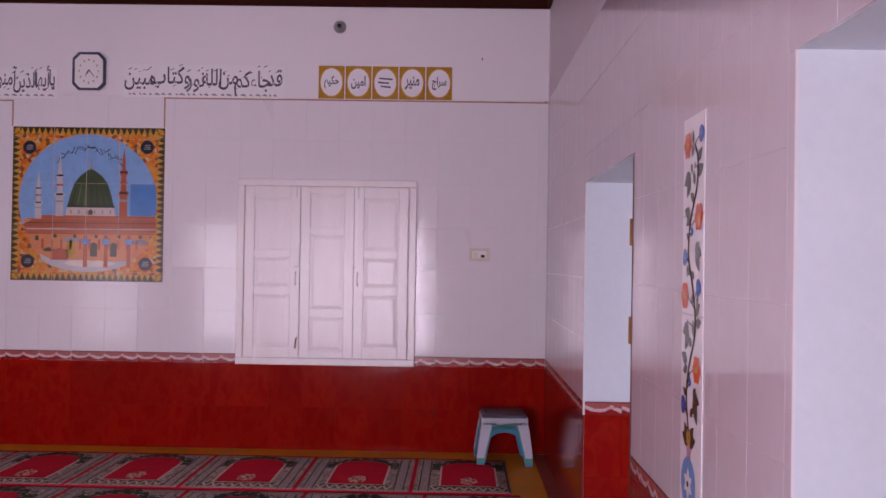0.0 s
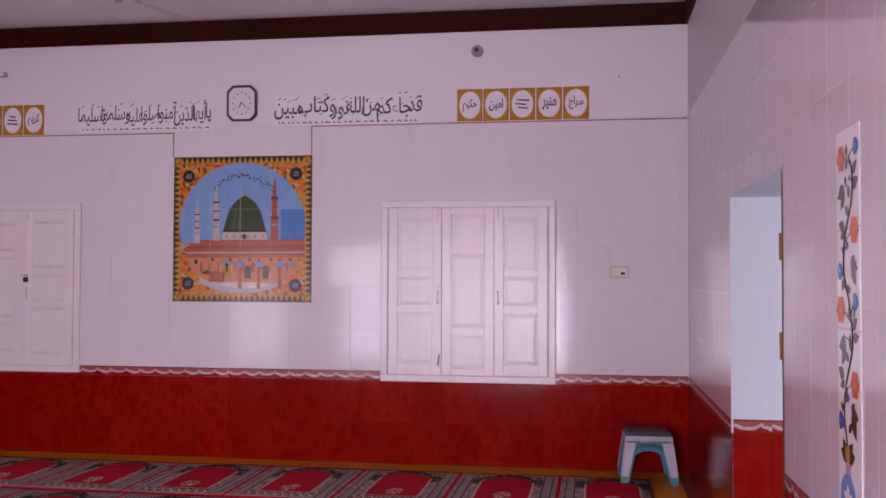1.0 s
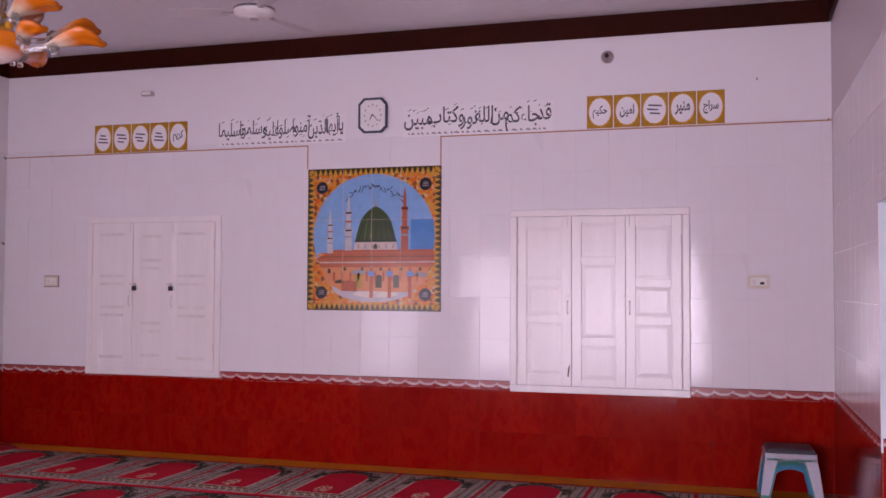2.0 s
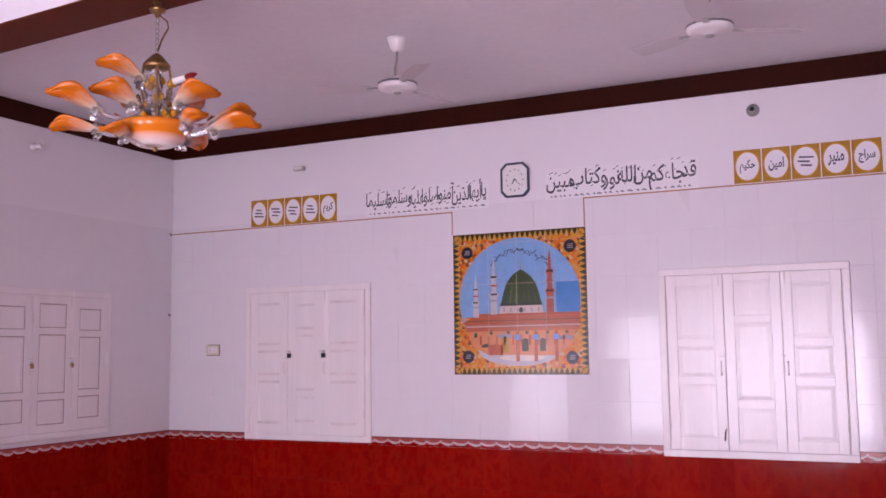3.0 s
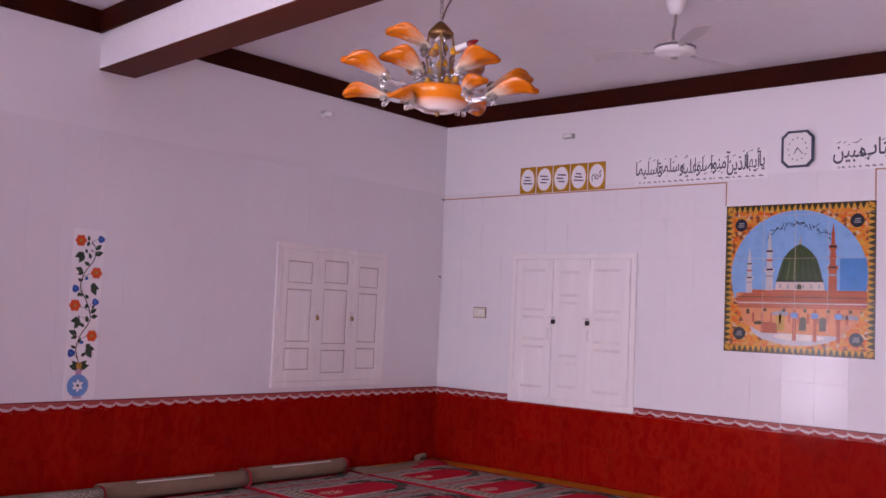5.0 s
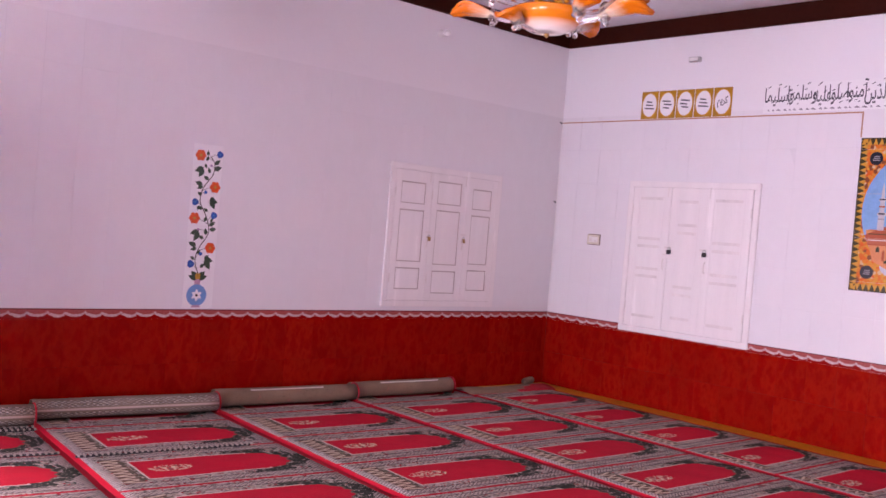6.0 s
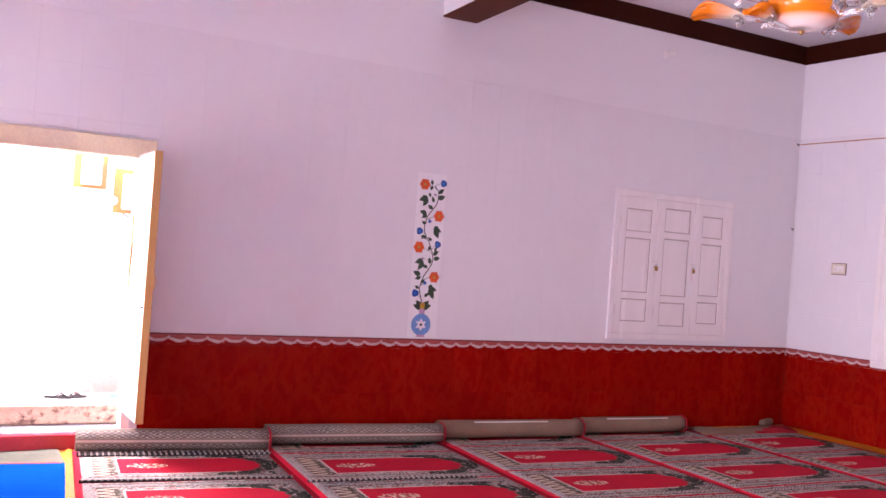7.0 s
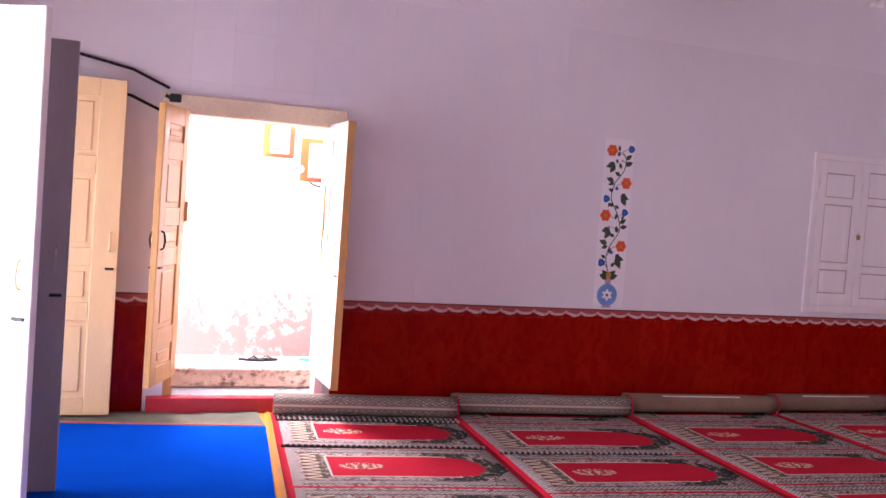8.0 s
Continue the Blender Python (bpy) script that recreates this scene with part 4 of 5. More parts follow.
letter_band(-2.885, -1.605, 2.745, 3.005, "\ufee6\ufef4\ufe92\ufee3 \ufe8f\ufe8e\ufe98\ufedb\ufeed \ufead\ufeee\ufee7 \ufeea\ufee0\ufedf\ufe8d \ufee6\ufee3 \ufee2\ufedb\ufe80\ufe8e\ufe9f \ufeaa\ufed7", "white tile band with large black Arabic lettering")
letter_band(-4.63, -3.395, 2.725, 2.97, "\ufe8e\ufee4\ufef4\ufee0\ufeb4\ufe97 \ufe8d\ufeee\ufee4\ufee0\ufeb3\ufeed \ufeea\ufef4\ufee0\ufecb \ufe8d\ufeee\ufee0\ufebb \ufe8d\ufeee\ufee8\ufee3\ufe81 \ufee6\ufef3\ufeac\ufedf\ufe8d \ufe8e\ufeec\ufef3\ufe83 \ufe8e\ufef3", "white tile band with black Arabic lettering, beside clock")


def name_tiles(x0, x1, z0, z1, words, label):
    n = 5
    step = (x1 - x0) / n
    for i in range(n):
        root = thing("name_tile", pose(x0 + i * step + 0.004, YN - 0.0078, z0), label, "name tile", "name tiles")
        w, h = step - 0.008, z1 - z0
        part("tile", boxed(0, w, -0.004, 0, 0, h, bevel=0.002), GOLD, root)
        part("rim", plate(oval(w / 2, h / 2, w * 0.46, h * 0.455, 32), -0.004, 0.0006), G["amber"], root)
        part("oval", plate(oval(w / 2, h / 2, w * 0.42, h * 0.42, 32), -0.0046, 0.0006), PANEL_WHITE, root, "white oval")
        made = lettering(root, words[i], w * 0.22, h * 0.30, h * 0.40, w * 0.56, -0.0052) if words[i] else None
        if not made:
            bm = bmesh.new()
            for k in range(3):
                u, v, top = 0.22 + 0.05 * ((i + k) % 3), 0.78 - 0.07 * ((2 * i + k) % 3), 0.34 + 0.12 * k
                plate([(w * u, h * (top + 0.03)), (w * v, h * top), (w * v, h * (top + 0.05)), (w * u, h * (top + 0.08))], -0.0052, 0.0006, bm)
            part("lettering_bar", bm, INK, root)


name_tiles(-1.345, -0.29, 2.752, 3.01, ["\ufee2\ufef4\ufedc\ufea3", "\ufee6\ufef4\ufee3\ufe8d", "", "\ufeae\ufef4\ufee8\ufee3", "\ufe9d\ufe8d\ufeae\ufeb3"], "ochre tile with a white lettered oval")
name_tiles(-5.915, -4.93, 2.715, 2.975, ["", "", "", "", "\ufee2\ufef3\ufeae\ufedb"], "brownish ochre tile with a white lettered oval")
for a, b, c, d in ((XW + 0.01, -3.745, 2.700, 2.711), (-3.756, -3.745, 2.505, 2.700), (-2.555, XE - 0.01, 2.735, 2.746), (-2.555, -2.544, 2.505, 2.735)):
    tagged(obj_mesh("trim", boxed(a, b, YN - 0.0105, YN - 0.002, c, d, bevel=0.001), ORANGE_LINE), "thin ochre listello line", "tile line", kind="structure")


# ---- flower panels ----
def flower(cx, cz, r, petals, material, root, y):
    out = []
    for i in range(petals * 6):
        a = 2 * math.pi * i / (petals * 6)
        out.append((cx + r * (0.92 + 0.08 * math.cos(petals * a)) * math.cos(a), cz + r * (0.92 + 0.08 * math.cos(petals * a)) * math.sin(a)))
    part("blossom", plate(out, y, 0.0008), material, root)
    part("blossom_heart", plate(oval(cx, cz, r * 0.24, r * 0.24, 10), y - 0.0008, 0.0006), G["gold"] if material is G["petal"] else G["deep"], root)


def leaf_shape(cx, cz, ln, ang):
    a = radians(ang)
    pts = [(0, 0), (0.18, 0.22), (0.45, 0.33), (0.75, 0.22), (1.08, 0), (0.75, -0.2), (0.45, -0.31), (0.18, -0.2)]
    return [(cx + ln * (p * math.cos(a) - q * math.sin(a)), cz + ln * (p * math.sin(a) + q * math.cos(a))) for p, q in pts]


def flower_panel(m, label):
    """Tiles 0.25 wide and 1.25 high with a vase and a spray that climbs from side to side."""
    root = thing("flower_panel", m, label, "tile panel", "flower panels")
    w, h, c = 0.25, 1.25, 0.122
    for i in range(4):
        part("tile", boxed(0, w, -0.004, 0, h * i / 4 + 0.001, h * (i + 1) / 4 - 0.001, bevel=0.0015), PANEL_WHITE, root)
    y = -0.0042
    bends = [Vector(p) for p in ((-0.005, 0.24), (-0.045, 0.36), (-0.02, 0.46), (0.05, 0.58), (0.02, 0.70), (-0.04, 0.81), (-0.02, 0.92), (0.05, 1.02), (0.058, 1.11), (0.01, 1.165))]
    stem = []
    for k in range(len(bends) - 1):
        p0, p1, p2, p3 = (bends[max(0, min(len(bends) - 1, k + d))] for d in (-1, 0, 1, 2))
        for t in (0.0, 0.25, 0.5, 0.75):
            q = 0.5 * (2 * p1 + (p2 - p0) * t + (2 * p0 - 5 * p1 + 4 * p2 - p3) * t * t + (3 * p1 - p0 - 3 * p2 + p3) * t ** 3)
            stem.append((c + q.x, q.y))
    part("vine", tube([(x, y, z) for x, z in stem], 0.0036, 5), G["vine"], root)

    def near(z):
        return min(stem, key=lambda p: abs(p[1] - z + 0.03))

    # blossoms and buds on curved stalks
    for dx, z, r, kind in ((-0.062, 1.160, 0.045, "petal"), (0.076, 0.928, 0.045, "petal"), (-0.076, 0.683, 0.046, "petal"), (0.072, 0.462, 0.045, "petal"),
                           (0.098, 1.180, 0.029, "blue"), (-0.080, 0.805, 0.029, "blue"), (0.083, 0.712, 0.029, "blue"), (-0.080, 0.335, 0.031, "blue"),
                           (0.0, 0.885, 0.015, "blue"), (-0.004, 0.415, 0.015, "blue"), (-0.04, 0.60, 0.011, "lilac"), (0.03, 1.09, 0.011, "lilac")):
        x0, z0 = near(z)
        x1 = c + dx
        part("tendril", tube([(x0 + (x1 - x0) * t, y - 0.0004, z0 + (z - z0) * math.sin(t * math.pi / 2)) for t in (0, 0.25, 0.5, 0.75, 1)], 0.0020, 4), G["vine"], root)
        flower(x1, z, r, 6 if kind == "petal" else 3, G[kind], root, y - 0.0016)
    # large leaves in pairs along the stem, small ones between
    for dx, z, ln, ang in ((-0.03, 1.07, 0.075, 205), (-0.03, 1.06, 0.07, 240), (0.055, 1.06, 0.065, 20), (0.06, 1.10, 0.055, 40), (-0.03, 0.94, 0.06, 165), (-0.025, 0.93, 0.05, 205),
                           (0.035, 0.83, 0.07, 345), (0.045, 0.83, 0.075, 300), (0.04, 0.83, 0.04, 30), (-0.03, 0.59, 0.07, 200), (-0.03, 0.58, 0.075, 240), (0.055, 0.60, 0.055, 10), (0.05, 0.63, 0.055, 35),
                           (-0.045, 0.475, 0.065, 160), (-0.04, 0.46, 0.05, 200), (0.03, 0.375, 0.07, 350), (0.035, 0.375, 0.085, 300), (0.03, 0.38, 0.04, 35), (-0.02, 0.75, 0.04, 140), (0.03, 0.74, 0.04, 150),
                           (-0.03, 0.86, 0.04, 150), (0.02, 0.98, 0.05, 150), (0.025, 1.03, 0.045, 110), (-0.01, 1.12, 0.04, 70), (0.01, 0.53, 0.045, 150), (0.03, 0.56, 0.05, 100), (-0.03, 0.41, 0.04, 60), (-0.05, 0.37, 0.04, 150),
                           (0.0, 1.16, 0.04, 95), (-0.02, 1.10, 0.035, 290), (0.01, 0.66, 0.04, 80), (0.06, 0.66, 0.035, 60), (-0.05, 0.78, 0.035, 260), (0.0, 0.31, 0.045, 40)):
        part("leaf", plate(leaf_shape(c + dx, z, ln, ang), y - 0.0008, 0.0006), G["leaf"], root)
    vx = c - 0.012
    part("vase_neck", plate([(vx - 0.030, 0.15), (vx + 0.030, 0.15), (vx + 0.022, 0.19), (vx + 0.035, 0.225), (vx - 0.035, 0.225), (vx - 0.022, 0.19)], y, 0.001), G["lilac"], root)
    part("vase_body", plate(oval(vx, 0.098, 0.083, 0.083, 32), y - 0.001, 0.001), G["vase"], root, "round blue vase")
    part("vase_foot", plate([(vx - 0.04, 0.005), (vx + 0.04, 0.005), (vx + 0.028, 0.022), (vx - 0.028, 0.022)], y - 0.002, 0.001), G["lilac"], root)
    for a in range(0, 360, 60):
        part("star_petal", plate(leaf_shape(vx, 0.098, 0.045, a + 30), y - 0.002, 0.0008), PANEL_WHITE, root)
    part("star_heart", plate(oval(vx, 0.098, 0.010, 0.010, 12), y - 0.0028, 0.0006), G["vine"], root)
    for a in (165, 135, 45, 15):
        part("leaf", plate(leaf_shape(vx, 0.225, 0.075, a), y - 0.001, 0.0006), G["leaf"], root)
    part("bud", plate([(vx - 0.018, 0.22), (vx + 0.018, 0.22), (vx + 0.022, 0.255), (vx + 0.008, 0.27), (vx, 0.258), (vx - 0.008, 0.27), (vx - 0.022, 0.255)], y - 0.002, 0.0008), G["gold"], root)
    return root


panel_w = flower_panel(pose(XW + 0.0078, 3.175, 0.755, 0, 0, 90), "white tile panel with orange flowers in a blue vase")
copy_thing(panel_w, pose(XE - 0.0078, 2.745, 0.761, 0, 0, -90) @ Matrix.Diagonal((1, 1, 0.94, 1)))

# ---- wall clock ----
clock = thing("wall_clock", pose(-3.265, YN - 0.0078, 2.795), "square wall clock with dark rim and white dial", "clock")
cw, ch = 0.245, 0.285


def octagon(a, c, k):
    return [(a + c, a), (cw - a - c, a), (cw - a, a + c), (cw - a, ch - a - c), (cw - a - c, ch - a), (a + c, ch - a), (a, ch - a - c), (a, a + c)]


case = part("case", plate(octagon(0, 0.045, 0), 0, 0.035), surface("dark blue plastic", (0.045, 0.055, 0.09), 0.3, bump=0.02), clock, "dark blue plastic rim")
bv = case.modifiers.new("soft", "BEVEL")
bv.width, bv.segments = 0.008, 2
part("dial", plate(octagon(0.012, 0.042, 0), -0.035, 0.001), PLASTIC_WHITE, clock)
for k in range(12):
    a = radians(90 - 30 * k)
    cx, cz = cw / 2 + 0.075 * math.cos(a), ch / 2 + 0.09 * math.sin(a)
    part("hour_mark", plate([(cx - 0.005, cz - 0.007), (cx + 0.005, cz - 0.007), (cx + 0.005, cz + 0.007), (cx - 0.005, cz + 0.007)], -0.0365, 0.0006), G["grey"], clock)
for ang, ln, wd in ((-118, 0.055, 0.006), (-50, 0.075, 0.004)):
    a = radians(ang)
    dx, dz = math.cos(a), math.sin(a)
    cx, cz = cw / 2, ch / 2 + 0.01
    part("hand_bar", plate([(cx - dz * wd, cz + dx * wd), (cx + dz * wd, cz - dx * wd), (cx + dx * ln + dz * wd * 0.4, cz + dz * ln - dx * wd * 0.4), (cx + dx * ln - dz * wd * 0.4, cz + dz * ln + dx * wd * 0.4)], -0.0375, 0.0008), INK, clock)

# ---- sockets and lamp holders ----
def socket(m, label, switches=2):
    root = thing("wall_switch", m, label, "switch", "switch plates")
    part("back_box", boxed(-0.006, 0.156, -0.006, 0, -0.006, 0.101, bevel=0.002), BROWN if switches == 3 else RECESS, root, "thin rim round the switch plate")
    part("plate", boxed(0, 0.15, -0.012, -0.006, 0, 0.095, bevel=0.002), surface("ivory plastic", (0.66, 0.60, 0.48), 0.4, bump=0.02), root)
    part("inset", boxed(0.018, 0.132, -0.0125, -0.010, 0.018, 0.077, bevel=0.002), PLASTIC_WHITE, root)
    for k in range(switches):
        part("rocker", boxed(0.03 + 0.055 * k, 0.062 + 0.055 * k, -0.018, -0.0125, 0.025, 0.065 - 0.02 * k, bevel=0.003), DARK if k == 1 and switches == 2 else RECESS, root)
    return root


socket(pose(-0.135, YN - 0.0078, 1.50), "ivory switch plate on the white tiles")
socket(pose(-6.43, YN - 0.0078, 1.482), "ivory double socket plate on the white tiles", 3)


def holder(m, label, bulb):
    root = thing("lamp_holder", m, label, "lamp holder", "lamp holders")
    part("base", lathe([(0.001, 0), (0.05, 0), (0.05, 0.012), (0.035, 0.02), (0.028, 0.05), (0.020, 0.055), (0.001, 0.05)], 20), PLASTIC_WHITE if bulb else STEEL, root, smooth=True)
    if bulb:
        part("bulb", lathe([(0.014, 0.05), (0.018, 0.07), (0.033, 0.10), (0.036, 0.12), (0.026, 0.145), (0.001, 0.155)], 18), PLASTIC_WHITE, root, "white globe bulb", smooth=True)
    else:
        part("socket_hole", lathe([(0.001, 0.045), (0.018, 0.056), (0.018, 0.060), (0.001, 0.058)], 14), DARK, root)
    return root


holder(pose(-1.18, YN, 3.315, 90, 0, 0), "empty grey bulb holder on the wall", False)
holder(pose(XW, 5.53, 3.285, 0, 90, 0) @ Matrix.Diagonal((0.8, 0.8, 0.8, 1)), "white bulb in a holder on the wall", True)
fit_l = thing("wall_light", pose(-5.40, YN, 3.22), "small grey rectangular light fitting on the wall", "light fitting")
part("body", boxed(0, 0.115, -0.05, 0, 0, 0.045, bevel=0.006), STEEL, fit_l)
part("lens", boxed(0.012, 0.103, -0.054, -0.05, 0.008, 0.037, bevel=0.003), PLASTIC_WHITE, fit_l)


def hook(m, label):
    root = thing("wall_hook", m, label, "hook", "hooks and cable clips")
    part("pin", tube([(0, 0, 0), (0, -0.018, 0), (0, -0.024, 0.007), (0, -0.022, 0.014)], 0.004, 6), DARK, root)
    part("rose", boxed(-0.008, 0.008, -0.005, 0, -0.010, 0.010, bevel=0.002), DARK, root)


hook(pose(-0.06, YN, 3.07), "small dark hook in the white wall")
hook(pose(XE - 0.03, YN, 2.74), "small dark cable clip in the corner")
hook(pose(XW + 0.012, YN - 0.03, 2.70), "small dark cable clip in the corner")
hook(pose(XW + 0.012, YN - 0.03, 1.885), "small dark cable clip in the corner")
tagged(obj_mesh("cable", tube([(XW + 0.012, YN - 0.012, 0.80), (XW + 0.014, YN - 0.012, 1.6), (XW + 0.011, YN - 0.013, 2.70)], 0.004, 6), PLASTIC_WHITE), "thin white cable down the corner", "cable")


# ---- ceiling fans ----
FAN_BLADE = surface("grey-white fan enamel", (0.60, 0.57, 0.58), 0.4, vary=0.06, bump=0.02)


FAN_RIM = surface("grey fan trim", (0.16, 0.15, 0.16), 0.4, vary=0.1, bump=0.02)


def fan(x, y, turn, drop=1.0):
    root = thing("ceiling_fan", pose(x, y, Z_CEIL, 0, 0, turn) @ Matrix.Diagonal((0.9, 0.9, drop, 1)), "white ceiling fan with three blades, at rest", "ceiling fan", "ceiling fans")
    part("canopy", lathe([(0.001, 0), (0.075, 0), (0.070, -0.025), (0.050, -0.085), (0.030, -0.105), (0.001, -0.105)], 24), PLASTIC_WHITE, root, smooth=True)
    part("down_rod", tube([(0, 0, -0.09), (0.004, 0.0, -0.18), (0.016, 0.004, -0.24), (0.012, 0.002, -0.34)], 0.011, 8), STEEL, root, "grey rod")
    part("motor", lathe([(0.001, -0.30), (0.04, -0.305), (0.055, -0.335), (0.135, -0.345), (0.150, -0.365), (0.146, -0.395), (0.110, -0.412), (0.040, -0.418), (0.036, -0.428), (0.001, -0.43)], 28), PLASTIC_WHITE, root, smooth=True)
    part("rim_band", lathe([(0.147, -0.352), (0.153, -0.356), (0.154, -0.366), (0.150, -0.370)], 28), FAN_RIM, root, "grey rim band")
    part("hub_cap", lathe([(0.001, -0.428), (0.032, -0.428), (0.026, -0.438), (0.001, -0.440)], 16), STEEL, root)
    for k in range(3):
        bl = thing("blade", pose(0, 0, 0, 0, 0, 120 * k), "", "")
        bl.parent = root
        for key in ("label", "category"):
            if key in bl: del bl[key]
        part("blade_iron", boxed(0.12, 0.24, -0.02, 0.02, -0.385, -0.378, bevel=0.002), STEEL, bl)
        bm = bmesh.new()
        top = []
        for t in range(9):
            s = t / 8
            half = 0.052 + 0.016 * math.sin(math.pi * s) + 0.008 * s
            for sg in (-1, 1):
                top.append(bm.verts.new((0.20 + 0.42 * s, sg * half, -0.379 + sg * half * 0.16)))
        for t in range(8):
            bm.faces.new((top[2 * t], top[2 * t + 2], top[2 * t + 3], top[2 * t + 1]))
        g2 = bmesh.ops.extrude_face_region(bm, geom=bm.faces[:])
        bmesh.ops.translate(bm, vec=(0, 0, -0.004), verts=[e for e in g2["geom"] if isinstance(e, bmesh.types.BMVert)])
        bmesh.ops.recalc_face_normals(bm, faces=bm.faces)
        part("blade_plate", bm, FAN_BLADE, bl)
    return root


fan(-3.27, 5.39, 195, 0.90)
fan(-1.15, 5.28, 32, 0.80)


# ---- chandelier ----
def glass_material(name, a, b, axis_len):
    """Tinted art glass: white at the root, orange towards the rim."""
    m, tree, bsdf = blank(name)
    vec, (x, y, z) = coords(tree, "UV")
    n = noise_at(tree, vec, 4.0)
    col = mix(tree, (x - 0.24) * 3.2 + (n - 0.5) * 1.3 + (noise_at(tree, vec, 18.0, 2.0, stretch=(0.5, 3.0, 1.0)) - 0.5) * 0.7, a, b)
    tree.links.new(col, bsdf.inputs["Base Color"])
    bsdf.inputs["Roughness"].default_value = 0.22
    bsdf.inputs["Transmission Weight"].default_value = 0.30
    bumped(tree, bsdf, noise_at(tree, vec, 30.0, 3.0), 0.5, 0.004)
    return m


ART_GLASS = glass_material("orange and white art glass", (0.88, 0.76, 0.56), (0.76, 0.19, 0.0), 1)
CLEAR, tree_, bs_ = blank("clear cut glass")
bs_.inputs["Base Color"].default_value = (0.93, 0.92, 0.90, 1)
bs_.inputs["Roughness"].default_value = 0.06
bs_.inputs["Transmission Weight"].default_value = 0.92
AMBER_GLASS, tree_, bs_ = blank("amber glass")
bs_.inputs["Base Color"].default_value = (0.85, 0.42, 0.03, 1)
bs_.inputs["Roughness"].default_value = 0.1
bs_.inputs["Transmission Weight"].default_value = 0.4
RED_BULB, tree_, bs_ = blank("red bulb glass")
bs_.inputs["Base Color"].default_value = (0.20, 0.006, 0.008, 1)
bs_.inputs["Roughness"].default_value = 0.12

CH = thing("chandelier", pose(-3.40, 3.18, BEAM_Z - 0.012) @ Matrix.Diagonal((1.14, 1.14, 1.14, 1)), "chandelier with orange and white glass petals", "chandelier")
part("ceiling_rose", lathe([(0.001, 0), (0.02, 0), (0.014, -0.02), (0.036, -0.034), (0.033, -0.042), (0.014, -0.055), (0.008, -0.07), (0.001, -0.07)], 20), BRASS, CH, smooth=True)
for k in range(7):
    bm = bmesh.new()
    ring = [(0.009 * math.cos(2 * math.pi * i / 10), 0, 0.016 * math.sin(2 * math.pi * i / 10)) for i in range(11)]
    tube(ring, 0.0025, 5, bm)
    ln = part("chain_link", bm, STEEL, CH)
    ln.matrix_basis = pose(0, 0, -0.085 - 0.022 * k, 0, 0, 90 * (k % 2))
part("cord", tube([(0.01, 0, -0.06), (0.045, 0.01, -0.09), (0.05, 0.012, -0.12), (0.025, 0.0, -0.17), (0.004, 0, -0.22)], 0.004, 6), BROWN, CH, "brown cord")
part("cap", lathe([(0.008, -0.225), (0.022, -0.235), (0.042, -0.258), (0.056, -0.276), (0.058, -0.286), (0.050, -0.292), (0.03, -0.292), (0.001, -0.290)], 24, wave=0.015, waves=12), BRASS, CH, "aged brass cap", smooth=True)
part("stem", lathe([(0.012, -0.285), (0.028, -0.31), (0.016, -0.34), (0.030, -0.37), (0.018, -0.40), (0.034, -0.45), (0.020, -0.49), (0.05, -0.52), (0.075, -0.535), (0.06, -0.55), (0.001, -0.55)], 20), CLEAR, CH, "turned clear glass stem", smooth=True)
BOWL = part("bowl", lathe([(0.146, -0.530), (0.152, -0.537), (0.146, -0.560), (0.118, -0.602), (0.070, -0.624), (0.001, -0.630), (0.001, -0.622), (0.066, -0.616), (0.112, -0.595), (0.138, -0.557), (0.140, -0.535)], 36), None, CH, "white glass bowl with orange rim", smooth=True)
bowl_m, bt, bb = blank("bowl glass")
_, (bx, by, bz) = coords(bt)
bt.links.new(mix(bt, (bz + 0.622) * 26.0, (0.86, 0.82, 0.76), (0.70, 0.19, 0.005)), bb.inputs["Base Color"])
bb.inputs["Roughness"].default_value = 0.15
BOWL.data.materials.append(bowl_m)
part("finial", lathe([(0.010, -0.628), (0.012, -0.636), (0.006, -0.644), (0.001, -0.648)], 12), BRASS, CH, smooth=True)


def petal(length, spread, ruffle, seed):
    """One glass petal: a scoop that opens outwards along +x, with a wavy rim."""
    bm = bmesh.new()
    uv = bm.loops.layers.uv.new("UVMap")
    na, nb = 14, 20
    rows = []
    for i in range(na + 1):
        s = i / na
        half = spread * (0.14 + 0.86 * math.sin(min(1.0, s * 1.45) * math.pi * 0.5) ** 1.2) * math.sqrt(max(0.06, 1.0 - (max(0, s - 0.60) / 0.41) ** 2))
        row = []
        for j in range(nb + 1):
            t = -1 + 2 * j / nb
            arc = t * radians(78)
            wav = 1 + ruffle * math.sin(t * 9 + seed + s * 4) * s * s
            yy = half * math.sin(arc) * wav
            zz = half * (1 - math.cos(arc)) * 0.75 * wav + 0.06 * length * s * s - 0.11 * length * max(0, s - 0.72) * 2 + 0.007 * math.sin(t * 11 + seed) * s * s
            xx = length * s * (1 - 0.10 * t * t) + 0.006 * math.sin(t * 13 + seed) * s ** 4
            row.append(bm.verts.new((xx, yy, zz)))
        rows.append(row)
    for i in range(na):
        for j in range(nb):
            f = bm.faces.new((rows[i][j], rows[i + 1][j], rows[i + 1][j + 1], rows[i][j + 1]))
            f.smooth = True
            for lp in f.loops:
                v = lp.vert
                ii = i if v in rows[i] else i + 1
                jj = rows[ii].index(v)
                lp[uv].uv = (ii / na * 0.82 + abs(jj / nb - 0.5) * 0.36, jj / nb)
    return bm


